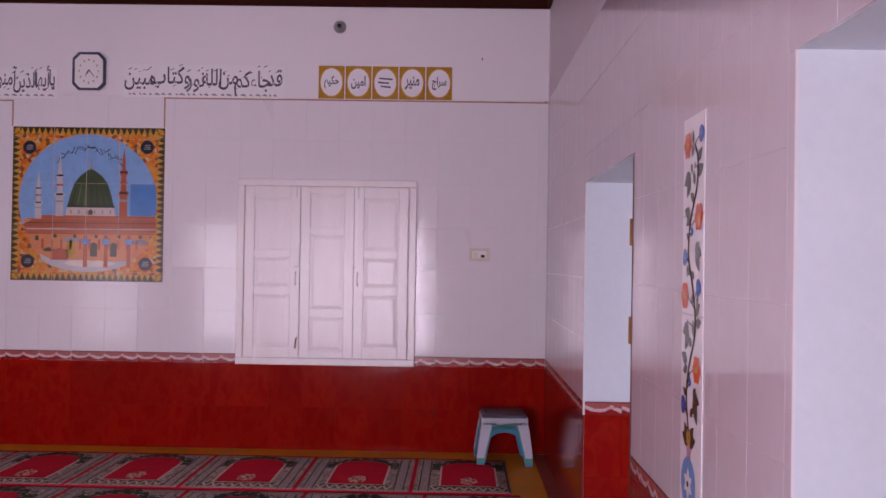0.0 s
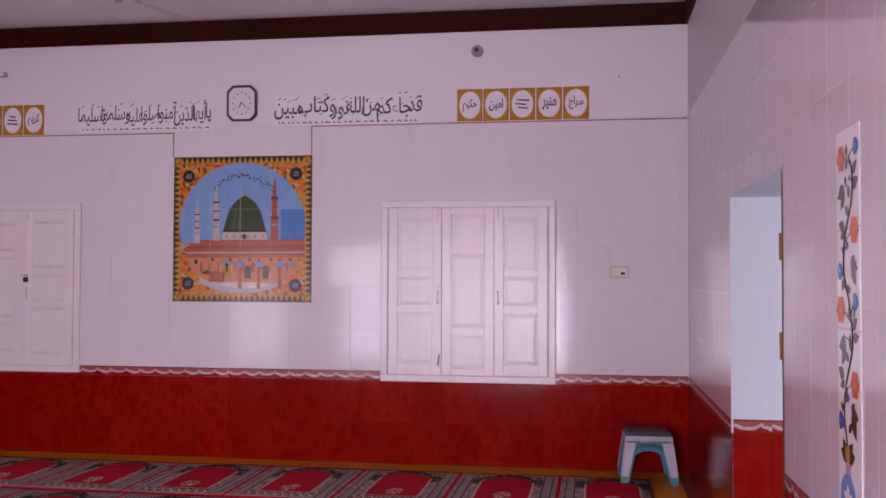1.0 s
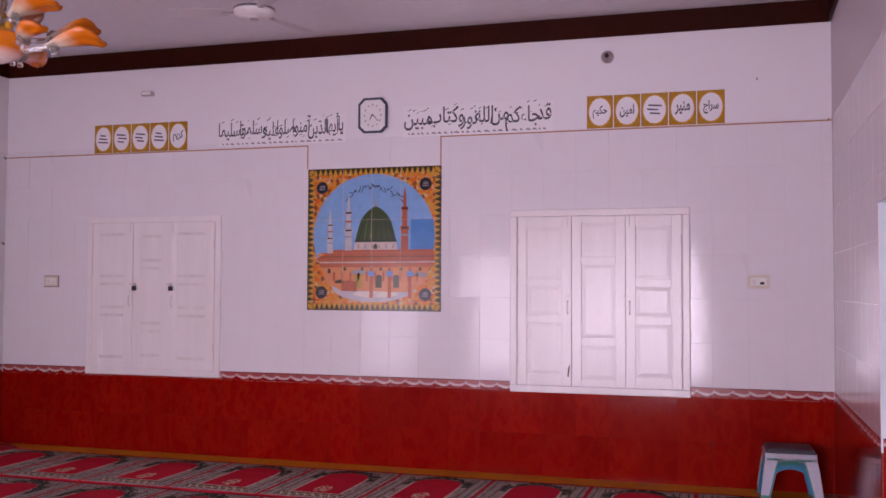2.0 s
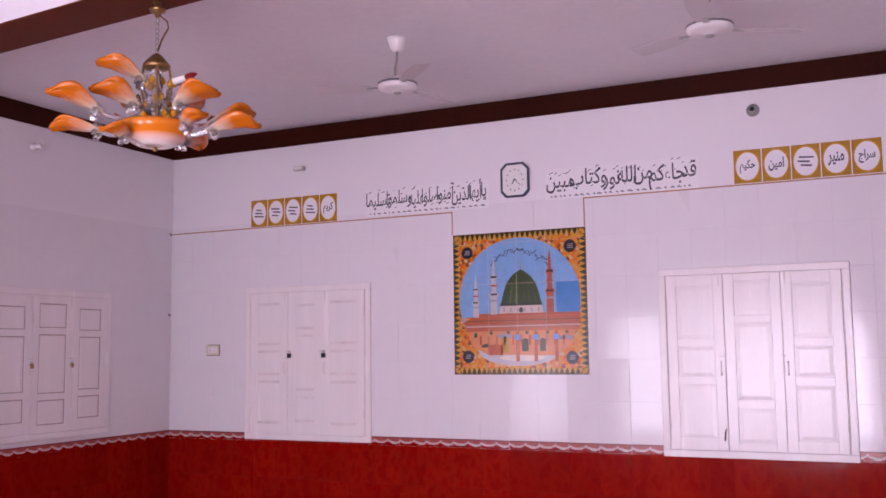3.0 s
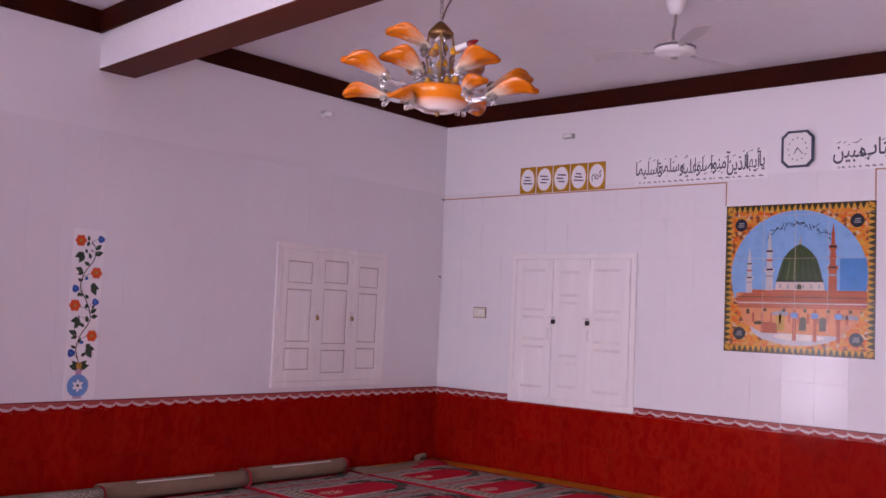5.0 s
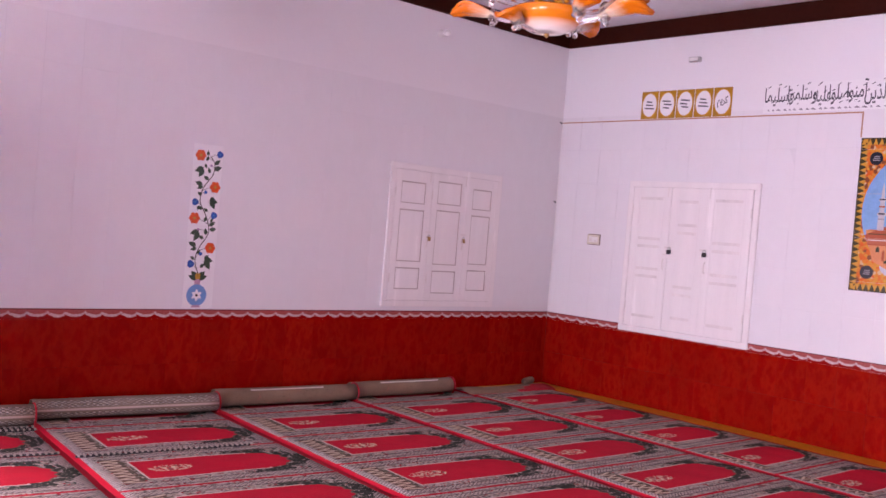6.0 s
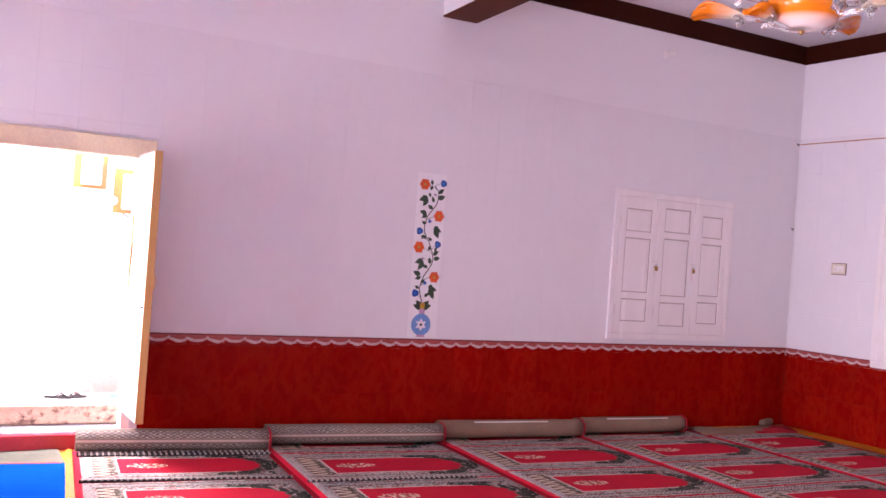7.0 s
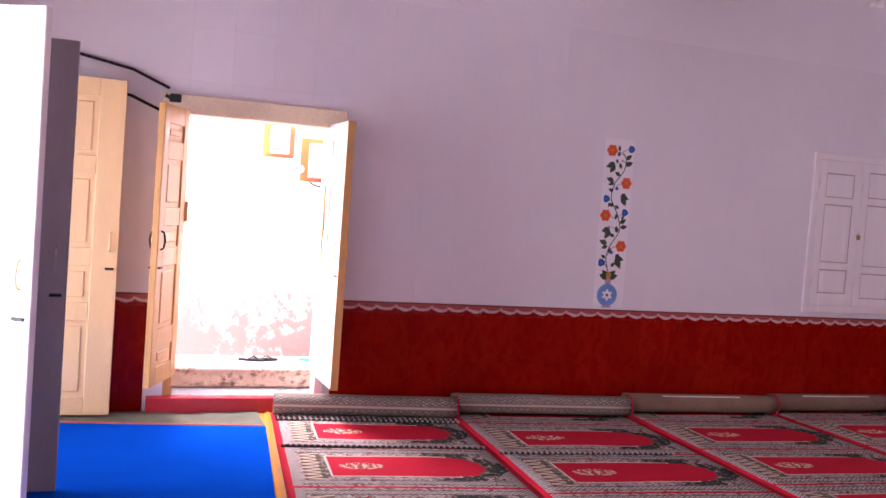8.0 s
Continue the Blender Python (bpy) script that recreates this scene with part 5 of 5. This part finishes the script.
def petal_arm(angle, r0, z0, length, spread, lift, seed):
    """A glass arm with its petal, one part of the chandelier."""
    arm = thing("lamp_arm", pose(0, 0, 0, 0, 0, angle), "", "")
    arm.parent = CH
    for key in ("label", "category"):
        if key in arm: del arm[key]
    part("arm_rod", tube([(0.03, 0, z0 + 0.03), (r0 * 0.5, 0, z0 - 0.02), (r0 * 0.85, 0, z0 - 0.012), (r0 + 0.02, 0, z0 + 0.005)], 0.011, 7), CLEAR, arm, "twisted clear glass arm")
    part("cup", lathe([(0.012, 0), (0.024, 0.008), (0.03, 0.03), (0.026, 0.032), (0.018, 0.012), (0.001, 0.01)], 14), CLEAR, arm).matrix_basis = pose(r0, 0, z0, 0, 60, 0)
    for q in range(5):
        c = radians(72 * q + seed * 30)
        part("glass_bead", lathe([(0.001, -0.014), (0.011, -0.008), (0.014, 0.0), (0.011, 0.008), (0.001, 0.014)], 8), CLEAR, arm).matrix_basis = pose(r0 + 0.02, 0.028 * math.cos(c), z0 + 0.028 * math.sin(c))
    p = part("petal", petal(length * 1.05, spread * 1.12, 0.13, seed), ART_GLASS, arm, "orange-tipped white glass petal")
    p.matrix_basis = pose(r0 - 0.01, 0, z0, 0, -lift - 2, 0)
    sm = p.modifiers.new("thickness", "SOLIDIFY")
    sm.thickness = 0.004


for k, ang in enumerate((26, 56, 105, 150, 206, 236, 262, 2)):
    low = k in (6, 7)
    petal_arm(ang, 0.225 if not low else 0.14, -0.560 + 0.055 * (k % 2) - (0.050 if low else 0), 0.215 if not low else 0.13, 0.072 if not low else 0.05, 14 if k % 2 else 2, k * 1.7)
for k, ang in enumerate((240, 24, 92, 158)):
    petal_arm(ang, 0.085, -0.465 + 0.012 * (k % 2), 0.190, 0.092, 12, k * 2.3 + 0.5)
petal_arm(224, 0.05, -0.350, 0.20, 0.078, 16, 0.3)
bulb = thing("candle_lamp", pose(0.045, 0.028, -0.352, 0, 68, 36) @ Matrix.Diagonal((0.72, 0.72, 0.72, 1)), "", "")
bulb.parent = CH
for key in ("label", "category"):
    if key in bulb: del bulb[key]
part("sleeve", lathe([(0.001, 0.02), (0.019, 0.02), (0.019, 0.095), (0.001, 0.095)], 16), PLASTIC_WHITE, bulb, "white bulb sleeve")
part("bulb", lathe([(0.013, 0.095), (0.020, 0.115), (0.018, 0.14), (0.008, 0.165), (0.001, 0.172)], 16), RED_BULB, bulb, "dark red candle bulb", smooth=True)
rb = random.Random(9)
for k in range(44):
    a = rb.uniform(0, 6.28)
    r, z = rb.uniform(0.035, 0.10), rb.uniform(-0.50, -0.31)
    dr = part("drop", lathe([(0.001, 0.0), (0.008, -0.006), (0.015, -0.022), (0.010, -0.034), (0.001, -0.038)], 8), AMBER_GLASS if k % 2 else CLEAR, CH, "glass drop")
    dr.matrix_basis = pose(r * math.cos(a), r * math.sin(a), z)
for k in range(4):
    a = radians(45 + 90 * k)
    part("brace", tube([(0.05 * math.cos(a), 0.05 * math.sin(a), -0.28), (0.065 * math.cos(a), 0.065 * math.sin(a), -0.36), (0.045 * math.cos(a), 0.045 * math.sin(a), -0.45), (0.06 * math.cos(a), 0.06 * math.sin(a), -0.53)], 0.005, 6), BRASS, CH)


# ---- stacked plastic stools ----
STOOL_C = [surface("blue plastic", (0.02, 0.22, 0.38), 0.4, bump=0.03), surface("green plastic", (0.03, 0.28, 0.20), 0.4, bump=0.03), surface("pale grey plastic", (0.50, 0.50, 0.58), 0.4, bump=0.03), surface("grey plastic darkened as in shade", (0.06, 0.06, 0.075), 0.45, bump=0.03)]


def stool(m, material, label, top=None):
    root = thing("stool", m, label, "stool", "stacked stools")
    a, b, h, leg = 0.165, 0.205, 0.315, 0.075
    part("seat", boxed(-a, a, -a, a, h - 0.045, h, bevel=0.024, segments=4), top or material, root)
    for sx in (-1, 1):
        for sy in (-1, 1):
            bm = bmesh.new()
            rings = []
            for z, r, wd in ((h - 0.03, a - 0.004, leg * 1.15), (h * 0.6, (a + (b - a) * 0.4), leg), (0.0, b, leg * 0.72)):
                rings.append([bm.verts.new((sx * (r - p), sy * (r - q), z)) for p, q in ((0, 0), (wd, 0), (wd, 0.012), (0.012, 0.012), (0.012, wd), (0, wd))])
            for r1, r2 in zip(rings, rings[1:]):
                for i in range(6):
                    j = (i + 1) % 6
                    bm.faces.new((r1[i], r1[j], r2[j], r2[i]))
            bm.faces.new(rings[0])
            bm.faces.new(rings[-1][::-1])
            bmesh.ops.recalc_face_normals(bm, faces=bm.faces)
            part("leg", bm, material, root)
    for k in range(4):
        arch = [(x, h * 0.5 + (h * 0.5 - 0.075) * math.sqrt(max(0, 1 - (x / (a - 0.045)) ** 2))) for x in [(a - 0.045) * math.cos(radians(t)) for t in range(180, -1, -15)]]
        bm = plate([(-a - 0.012, h * 0.5)] + arch + [(a + 0.012, h * 0.5), (a - 0.006, h - 0.03), (-a + 0.006, h - 0.03)], -a + 0.004, 0.010)
        ap = part("apron", bm, material, root)
        ap.matrix_basis = pose(0, 0, 0, 0, 0, 90 * k)
    return root


stool(pose(0.13, 7.02, 0.004, 0, 0, 2), STOOL_C[0], "blue plastic stool at the bottom of the stack")
stool(pose(0.13, 7.02, 0.030, 0, 0, 2), STOOL_C[1], "green plastic stool in the stack")
# The top seat's shade is put into a darker plastic.
stool(pose(0.13, 7.02, 0.062, 0, 0, 2), STOOL_C[2], "pale grey plastic stool on top, shade painted on seat", STOOL_C[3])


# ---- west doorway ----
def panelled_leaf(name, m, width, height, columns, rows, material, label, st=0.095, thick=0.04, group=""):
    """A door leaf from x = 0 (hinge) to width; panels on both faces."""
    root = thing(name, m, label, "door", group)
    rl = 0.11
    bm = bmesh.new()
    cw_ = (width - st * (columns + 1)) / columns
    for i in range(columns + 1):
        x = i * (cw_ + st)
        box(bm, x, x + st, -thick / 2, thick / 2, 0, height, bevel=0.004)
    total = sum(rows)
    room = height - rl * (len(rows) + 1)
    z, cells = height, []
    for r in rows:
        cells.append((z - rl - room * r / total, z - rl))
        z -= rl + room * r / total
    for i in range(columns):
        x0 = st + i * (cw_ + st)
        box(bm, x0, x0 + cw_, -thick / 2 + 0.001, thick / 2 - 0.001, 0, rl, bevel=0.003)
        for a, b in cells:
            box(bm, x0, x0 + cw_, -thick / 2 + 0.001, thick / 2 - 0.001, b, b + rl, bevel=0.003)
    part("leaf_frame", bm, material, root)
    for i in range(columns):
        x0 = st + i * (cw_ + st)
        for a, b in cells:
            bm = boxed(x0, x0 + cw_, -0.008, 0.008, a, b)
            box(bm, x0 + 0.03, x0 + cw_ - 0.03, -0.015, 0.015, a + 0.03, b - 0.03, bevel=0.006)
            part("raised_panel", bm, material, root)
    for sg in (-1, 1):
        hx = width - 0.05
        zc = height * 0.52
        bow = [(hx, sg * (thick / 2 + d), zc + z) for d, z in ((0, -0.055), (0.018, -0.045), (0.026, 0), (0.018, 0.045), (0, 0.055))]
        part("handle", tube(bow, 0.006, 6), DARK if material is PINE else CREAM if material is DAYLIT_WOOD else material if material is CREAM else STEEL, root, "bow handle")
        part("bolt", tube([(hx - 0.02, sg * (thick / 2 + 0.007), zc - 0.16), (hx + 0.03, sg * (thick / 2 + 0.007), zc - 0.16)], 0.007, 7), DARK, root, "dark sliding bolt")
    for hz in (0.25, height - 0.25):
        part("hinge", tube([(0, 0, hz - 0.05), (0, 0, hz + 0.05)], 0.012, 7), DARK, root)
    return root


dw0, dw1, dz0, dz1 = DOOR_W
dfr = tagged(new("door_frame"), "cream timber door frame with worn sill", "door frame", kind="structure")
FX0, FX1 = XW - 0.11, XW - 0.002
part("head", boxed(FX0, FX1 + 0.03, dw0 - 0.10, dw1 + 0.045, dz1 - 0.03, dz1 + 0.095, bevel=0.006), surface("cream wood", (0.90, 0.74, 0.50), 0.5, bump=0.15), dfr, "broad cream lintel board")
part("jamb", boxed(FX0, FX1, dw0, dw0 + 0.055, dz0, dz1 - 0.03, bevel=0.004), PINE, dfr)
part("jamb", boxed(FX0, FX1, dw1 - 0.055, dw1, dz0, dz1 - 0.03, bevel=0.004), DAYLIT_WOOD, dfr)
part("sill", boxed(XW - 0.38, XW - 0.25, dw0 + 0.002, dw1 - 0.002, dz0, dz0 + 0.128, bevel=0.014, segments=2), WORN, dfr, "worn timber sill")
for yy in (dw0 + 0.055, dw1 - 0.073):
    part("strike_strip", boxed(FX1 - 0.03, FX1 + 0.012, yy, yy + 0.018, 1.02, 1.50, bevel=0.003), PINE, dfr, "brown timber strike strip")
    part("strike_block", boxed(FX1 - 0.02, FX1 + 0.03, yy - 0.004, yy + 0.034, 1.20, 1.33, bevel=0.004), PINE, dfr)
junction = thing("cable_junction", pose(XW + 0.03, dw0 - 0.03, dz1 + 0.06, 0, 0, 90), "black cable junction on the lintel's end", "junction box")
part("box", boxed(-0.035, 0.035, -0.03, 0.0, -0.025, 0.025, bevel=0.006), DARK, junction)
part("plug", tube([(-0.03, -0.012, 0.0), (-0.06, -0.012, 0.012)], 0.012, 7), DARK, junction)
step = tagged(obj_mesh("door_step", boxed(XW - T, XW + 0.075, dw0 - 0.10, dw1 + 0.05, -0.002, dz0, bevel=0.006), surface("glossy red step tile", (0.50, 0.035, 0.05), 0.22, bump=0.02)), "red tiled doorstep below the sill", "step", kind="structure")
leaf_z = dz0 + 0.135
leaf_h = dz1 - leaf_z - 0.005
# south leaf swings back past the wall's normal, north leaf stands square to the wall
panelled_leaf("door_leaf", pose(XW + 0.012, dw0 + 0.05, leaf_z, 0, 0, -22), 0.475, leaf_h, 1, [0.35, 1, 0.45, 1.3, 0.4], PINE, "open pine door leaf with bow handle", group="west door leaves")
# Daylight on this pine-edged leaf is put into its white face.
north_leaf = panelled_leaf("door_leaf", pose(XW + 0.012, dw1 - 0.045, leaf_z, 0, 0, 0), 0.475, leaf_h, 1, [0.35, 1, 0.45, 1.3, 0.4], DAYLIT_WOOD, "open door leaf, daylight glare painted in as white", group="west door leaves")
part("edge_strip", boxed(0.476, 0.484, -0.024, 0.024, 0.0, leaf_h, bevel=0.002), PINE, north_leaf, "bare pine edge")
for z in (2.08, 1.92):
    tagged(obj_mesh("cable", tube([(XW + 0.02, -0.9, z + 0.16), (XW + 0.03, -0.5, z + 0.10), (XW + 0.02, -0.12, z + 0.03), (XW + 0.015, 0.10, z - 0.06)], 0.010, 6), DARK), "black cable on the wall beside the door", "cable")

# ---- south doors ----
panelled_leaf("door_leaf", pose(XW + 0.16, -0.85, 0.02, 0, 0, 89), 0.70, 2.0, 1, [0.8, 1, 0.5, 1.05], CREAM, "open cream panelled door leaf", st=0.15, group="south door leaves")
tagged(obj_mesh("door_post", boxed(XW + 0.02, XW + 0.20, YS, -0.865, -0.002, 2.1, bevel=0.006), CREAM), "cream timber door post in the corner", "door post", kind="structure")
# This leaf's shade is put into its colour.
panelled_leaf("door_leaf", pose(-5.25, YS + 0.01, 0.02, 0, 0, 90), 0.69, 2.0, 1, [0.8, 1, 0.5, 1.05], SHADED_WOOD, "open door leaf, its shade painted in as grey", st=0.15, group="south door leaves")
# The white carries the daylight that falls on this leaf.
panelled_leaf("door_leaf", pose(-4.82, YS + 0.01, 0.02, 0, 0, 56), 0.72, 2.0, 1, [0.8, 1, 0.5, 1.05], DAYLIT_WOOD, "half-open door leaf, daylight painted in as white", st=0.15, group="south door leaves")

# ---- east openings ----
HINGE_GOLD = surface("gilt brown iron", (0.34, 0.15, 0.03), 0.45, 0.3, vary=0.2, bump=0.05)
for d in (DOOR_E1, DOOR_E2):
    fr = tagged(new("door_frame"), "brown timber frame at the opening's edge", "door frame", kind="structure")
    part("jamb", boxed(XE + 0.006, XE + 0.05, d[0], d[0] + 0.110, 0, d[3], bevel=0.004), BROWN, fr)
    if d is DOOR_E1:
        for z in (1.22, 1.62):
            hg = part("hinge", boxed(-0.012, 0.02, -0.01, 0.012, -0.05, 0.06, bevel=0.002), HINGE_GOLD, fr, "gilt brown hinge")
            hg.matrix_basis = pose(XE + 0.020, d[0] + 0.121, z)
            part("knuckle", tube([(-0.012, 0.012, -0.05), (-0.012, 0.012, 0.06)], 0.008, 7), HINGE_GOLD, hg)
for k, (a, b) in enumerate(((0.0, 0.335), (0.335, Z_DADO))):
    for i in range(2):
        tl = part("tile", boxed(XE + 0.0005 + 0.2 * i, XE + 0.2 + 0.2 * i, DOOR_E1[1] - 0.007, DOOR_E1[1], a + 0.0003, b - 0.0003, bevel=0.0006), RED_TILE, None)
        tl.parent = wall_e
        tl.matrix_parent_inverse = E_POSE.inverted()
for i in range(2):
    tl = part("tile", boxed(0, 0.1995, -0.007, 0, 0, 0.073, bevel=0.0006), BORDER, None)
    tl.matrix_basis = E_POSE.inverted() @ pose(XE + 0.004 + 0.2 * i, DOOR_E1[1], Z_DADO)
    tl.parent = wall_e

# ---- outside ----
tagged(obj_mesh("ground", boxed(-60, 60, -60, 60, -0.50, -0.31), OUTGROUND), "pale dusty ground around the building", "ground", kind="structure")
tagged(obj_mesh("pavement", boxed(-8.62, XW - T, -4, 5, -0.31, 0.07), OUTGROUND), "pale concrete passage outside the door", "pavement", kind="structure")
tagged(obj_mesh("passage_wall", boxed(-9.0, -8.60, -4, 5, -0.31, 3.2), DAMP), "limewashed passage wall with red-brown stains", "wall", kind="structure")
tagged(obj_mesh("courtyard", boxed(-8, 4, -9, YS - T, -0.31, -0.04), OUTGROUND), "sunlit concrete courtyard", "courtyard", kind="structure")
# Added out of view, to keep direct sun out of the south doorways.
tagged(obj_mesh("eave", boxed(XW - T, XE + T, YS - T - 0.95, YS - T, 2.32, 2.45), CEIL), "unseen white eave added to keep sun off the south doors", "eave", kind="structure")
# Unseen roof, added so that no sun strikes the east reveals.
tagged(obj_mesh("veranda_roof", boxed(XE + T, 3.7, -3.4, 8.5, 2.62, 2.76), CEIL), "unseen white roof added to keep sun off the east openings", "roof", kind="structure")
# Wall added out of view; it stops eastern sun and cuts sky light.
tagged(obj_mesh("sun_block_wall", boxed(3.6, 3.9, -9, 9, -0.31, 4.0), OUTWALL), "unseen limewashed wall added to block the eastern sun", "wall", kind="structure")


def meter(y, z, w, h, label):
    root = thing("electric_meter", pose(-8.60, y, z, 0, 0, 90), label, "meter", "electric meters")
    part("board", boxed(-w / 2, w / 2, -0.03, 0, -h / 2, h / 2, bevel=0.006), surface("orange varnished board", (0.40, 0.085, 0.005), 0.5), root, "orange board")
    part("case", boxed(-w * 0.28, w * 0.30, -0.11, -0.03, -h * 0.42, h * 0.38, bevel=0.012, segments=2), surface("grey meter case", (0.26, 0.21, 0.19), 0.4), root)
    part("glass_window", boxed(-w * 0.18, w * 0.2, -0.114, -0.11, h * 0.02, h * 0.30, bevel=0.004), PLASTIC_WHITE, root)
    part("terminal_cover", boxed(-w * 0.26, w * 0.28, -0.125, -0.11, -h * 0.40, -h * 0.12, bevel=0.006), STEEL, root)


meter(1.10, 1.86, 0.26, 0.28, "electric meter on an orange board outside")
meter(1.43, 1.72, 0.28, 0.36, "larger electric meter on an orange board outside")
for k in range(2):
    bx_ = thing("junction_knob", pose(-8.60, 1.20 + 0.09 * k, 1.655 - 0.02 * k, 0, 0, 90), "round porcelain fuse on the outer wall", "fuse", "fuses on the wall")
    part("knob", lathe([(0.001, 0), (0.04, 0), (0.042, 0.02), (0.03, 0.05), (0.001, 0.055)], 16), STEEL, bx_).matrix_basis = pose(0, 0, 0, 90, 0, 0)
tagged(obj_mesh("cable", tube([(-8.58, 1.5, 1.55), (-8.57, 1.46, 1.50), (-8.58, 1.40, 1.52), (-8.585, 1.30, 1.60)], 0.006, 6), DARK), "black cable below the meters", "cable")


def sandal(m, material, label):
    root = thing("sandal", m @ Matrix.Diagonal((0.8, 0.8, 0.8, 1)), label, "sandal", "sandals by the wall")
    out = [(0.0, -0.03), (0.06, -0.04), (0.16, -0.048), (0.24, -0.03), (0.26, 0.0), (0.24, 0.032), (0.16, 0.045), (0.06, 0.036), (0.0, 0.028)]
    bm = plate([(x, z) for x, z in out], 0, 0.022)
    bmesh.ops.rotate(bm, cent=(0, 0, 0), matrix=Matrix.Rotation(radians(-90), 3, "X"), verts=bm.verts)
    bmesh.ops.recalc_face_normals(bm, faces=bm.faces)
    part("sole", bm, material, root)
    for s in (-1, 1):
        part("strap", tube([(0.20, 0, 0.022), (0.15, s * 0.022, 0.045), (0.10, s * 0.042, 0.022)], 0.007, 6), material, root)


TEAL = surface("teal rubber", (0.02, 0.45, 0.36), 0.6, bump=0.05)
sandal(pose(-8.40, 0.86, 0.072, 0, 0, 70), DARK, "dark rubber sandal on the passage floor")
sandal(pose(-8.36, 0.97, 0.072, 0, 0, 100), DARK, "dark rubber sandal on the passage floor")
sandal(pose(-8.42, 1.36, 0.072, 0, 0, 60), TEAL, "teal rubber sandal on the passage floor")

# ---- wall tiles, piece by piece ----
TILE_MESHES = {}


def tile_mesh(w, h, material, edge, depth=0.007):
    key = (round(w, 3), round(h, 3), material.name, edge)
    if key not in TILE_MESHES:
        bm = bmesh.new()
        back = [bm.verts.new(p) for p in ((0, 0, 0), (w, 0, 0), (w, 0, h), (0, 0, h))]
        rim = -depth + min(0.0016, edge * 0.6)
        side = [bm.verts.new(p) for p in ((0, rim, 0), (w, rim, 0), (w, rim, h), (0, rim, h))]
        front = [bm.verts.new(p) for p in ((edge, -depth, edge), (w - edge, -depth, edge), (w - edge, -depth, h - edge), (edge, -depth, h - edge))]
        for i in range(4):
            j = (i + 1) % 4
            bm.faces.new((back[i], back[j], side[j], side[i]))
            bm.faces.new((side[i], side[j], front[j], front[i]))
        bm.faces.new(front)
        me = bpy.data.meshes.new("tile")
        bm.to_mesh(me)
        bm.free()
        me.materials.append(material)
        TILE_MESHES[key] = me
    return TILE_MESHES[key]


def lay(parent, u0, u1, rows, holes, tw=0.26, joint=0.0022, tilt=0.32, edge=0.006):
    """Tiles a wall between u0 and u1; rows: (bottom, top, material)."""
    for z0, z1, material in rows:
        u = u0
        while u < u1 - 0.02:
            cells = [(u, min(u + tw, u1), z0, z1)]
            u += tw
            for h in holes:
                rest = []
                for a, b, c, d in cells:
                    if a >= h[1] or b <= h[0] or c >= h[3] or d <= h[2]:
                        rest.append((a, b, c, d))
                        continue
                    lo, hi = max(c, h[2]), min(d, h[3])
                    rest += [(a, b, hi, d), (a, b, c, lo), (a, max(a, h[0]), lo, hi), (min(b, h[1]), b, lo, hi)]
                cells = rest
            for a, b, c, d in cells:
                if b - a < 0.015 or d - c < 0.015:
                    continue
                ob = bpy.data.objects.new("tile", tile_mesh(b - a - joint, d - c - joint, material, edge * (0.5 if material is RED_TILE else 1.0)))
                scene.collection.objects.link(ob)
                ob.parent = parent
                ob.matrix_basis = pose(a + joint / 2, -0.0005, c + joint / 2, random.uniform(-tilt, tilt) * 0.5, 0, random.uniform(-tilt, tilt))


for a, b in ((DOOR_W[0] - 0.12, DOOR_W[1] + 0.05),):
    part("upper_plaster", boxed(a, b, -0.0066, 0.0, Z_LINE + 0.0005, Z_BAND + 0.01), PAINT, wall_w)
for d in (DOOR_E1, DOOR_E2):
    part("upper_plaster", boxed(-d[1], -d[0], -0.0066, 0.0, Z_LINE + 0.0005, Z_BAND + 0.01), PINK_DIM_PAINT, wall_e)
H2 = (Z_LINE - Z_BORDER) / 6
ROWS_ALL = [(0.0, 0.335, RED_TILE), (0.335, Z_DADO, RED_TILE), (Z_DADO, Z_BORDER, BORDER)] + [(Z_BORDER + i * H2, Z_BORDER + (i + 1) * H2, WHITE_TILE) for i in range(6)]
TILE_BED = surface("white grout", (0.72, 0.69, 0.71), 0.6, vary=0.05, bump=0.03)
DADO_GROUT = surface("dark red grout", (0.11, 0.004, 0.003), 0.8, vary=0.2, bump=0.05)
SPANS = ((wall_n, [(XW, XE)]), (wall_w, [(YS, DOOR_W[0] - 0.12), (DOOR_W[1] + 0.05, YN)]), (wall_e, [(-YN, -DOOR_E1[1]), (-DOOR_E1[0], -DOOR_E2[1]), (-DOOR_E2[0], -YS)]))
for w_ob, spans in SPANS:
    for a, b in spans:
        part("dado_bed", boxed(a, b, -0.0052, 0.0, 0.0, Z_DADO), DADO_GROUT, w_ob)
        part("upper_plaster", boxed(a, b, -0.0066, 0.0, Z_LINE + 0.0005, Z_BAND + 0.01), PINK_DIM_PAINT if w_ob is wall_e else PAINT, w_ob)
        part("tile_bed", boxed(a, b, -0.0052 if w_ob is wall_n else -0.0061, 0.0, Z_DADO, Z_LINE), TILE_BED, w_ob)
lay(wall_n, XW + 0.008, XE - 0.008, ROWS_ALL, [], joint=0.0014, tilt=0.42, edge=0.0022)
lay(wall_w, YS + 0.02, YN - 0.008, ROWS_ALL, [(DOOR_W[0] - 0.12, DOOR_W[1] + 0.05, -1, DOOR_W[3] + 0.11)], joint=0.0005, tilt=0.04, edge=0.0006)
lay(wall_e, -YN + 0.008, -YS, [(a, b, PINK_DIM_TILE if mat is WHITE_TILE else mat) for a, b, mat in ROWS_ALL], HOLES_E, joint=0.0012, tilt=0.05, edge=0.0012)
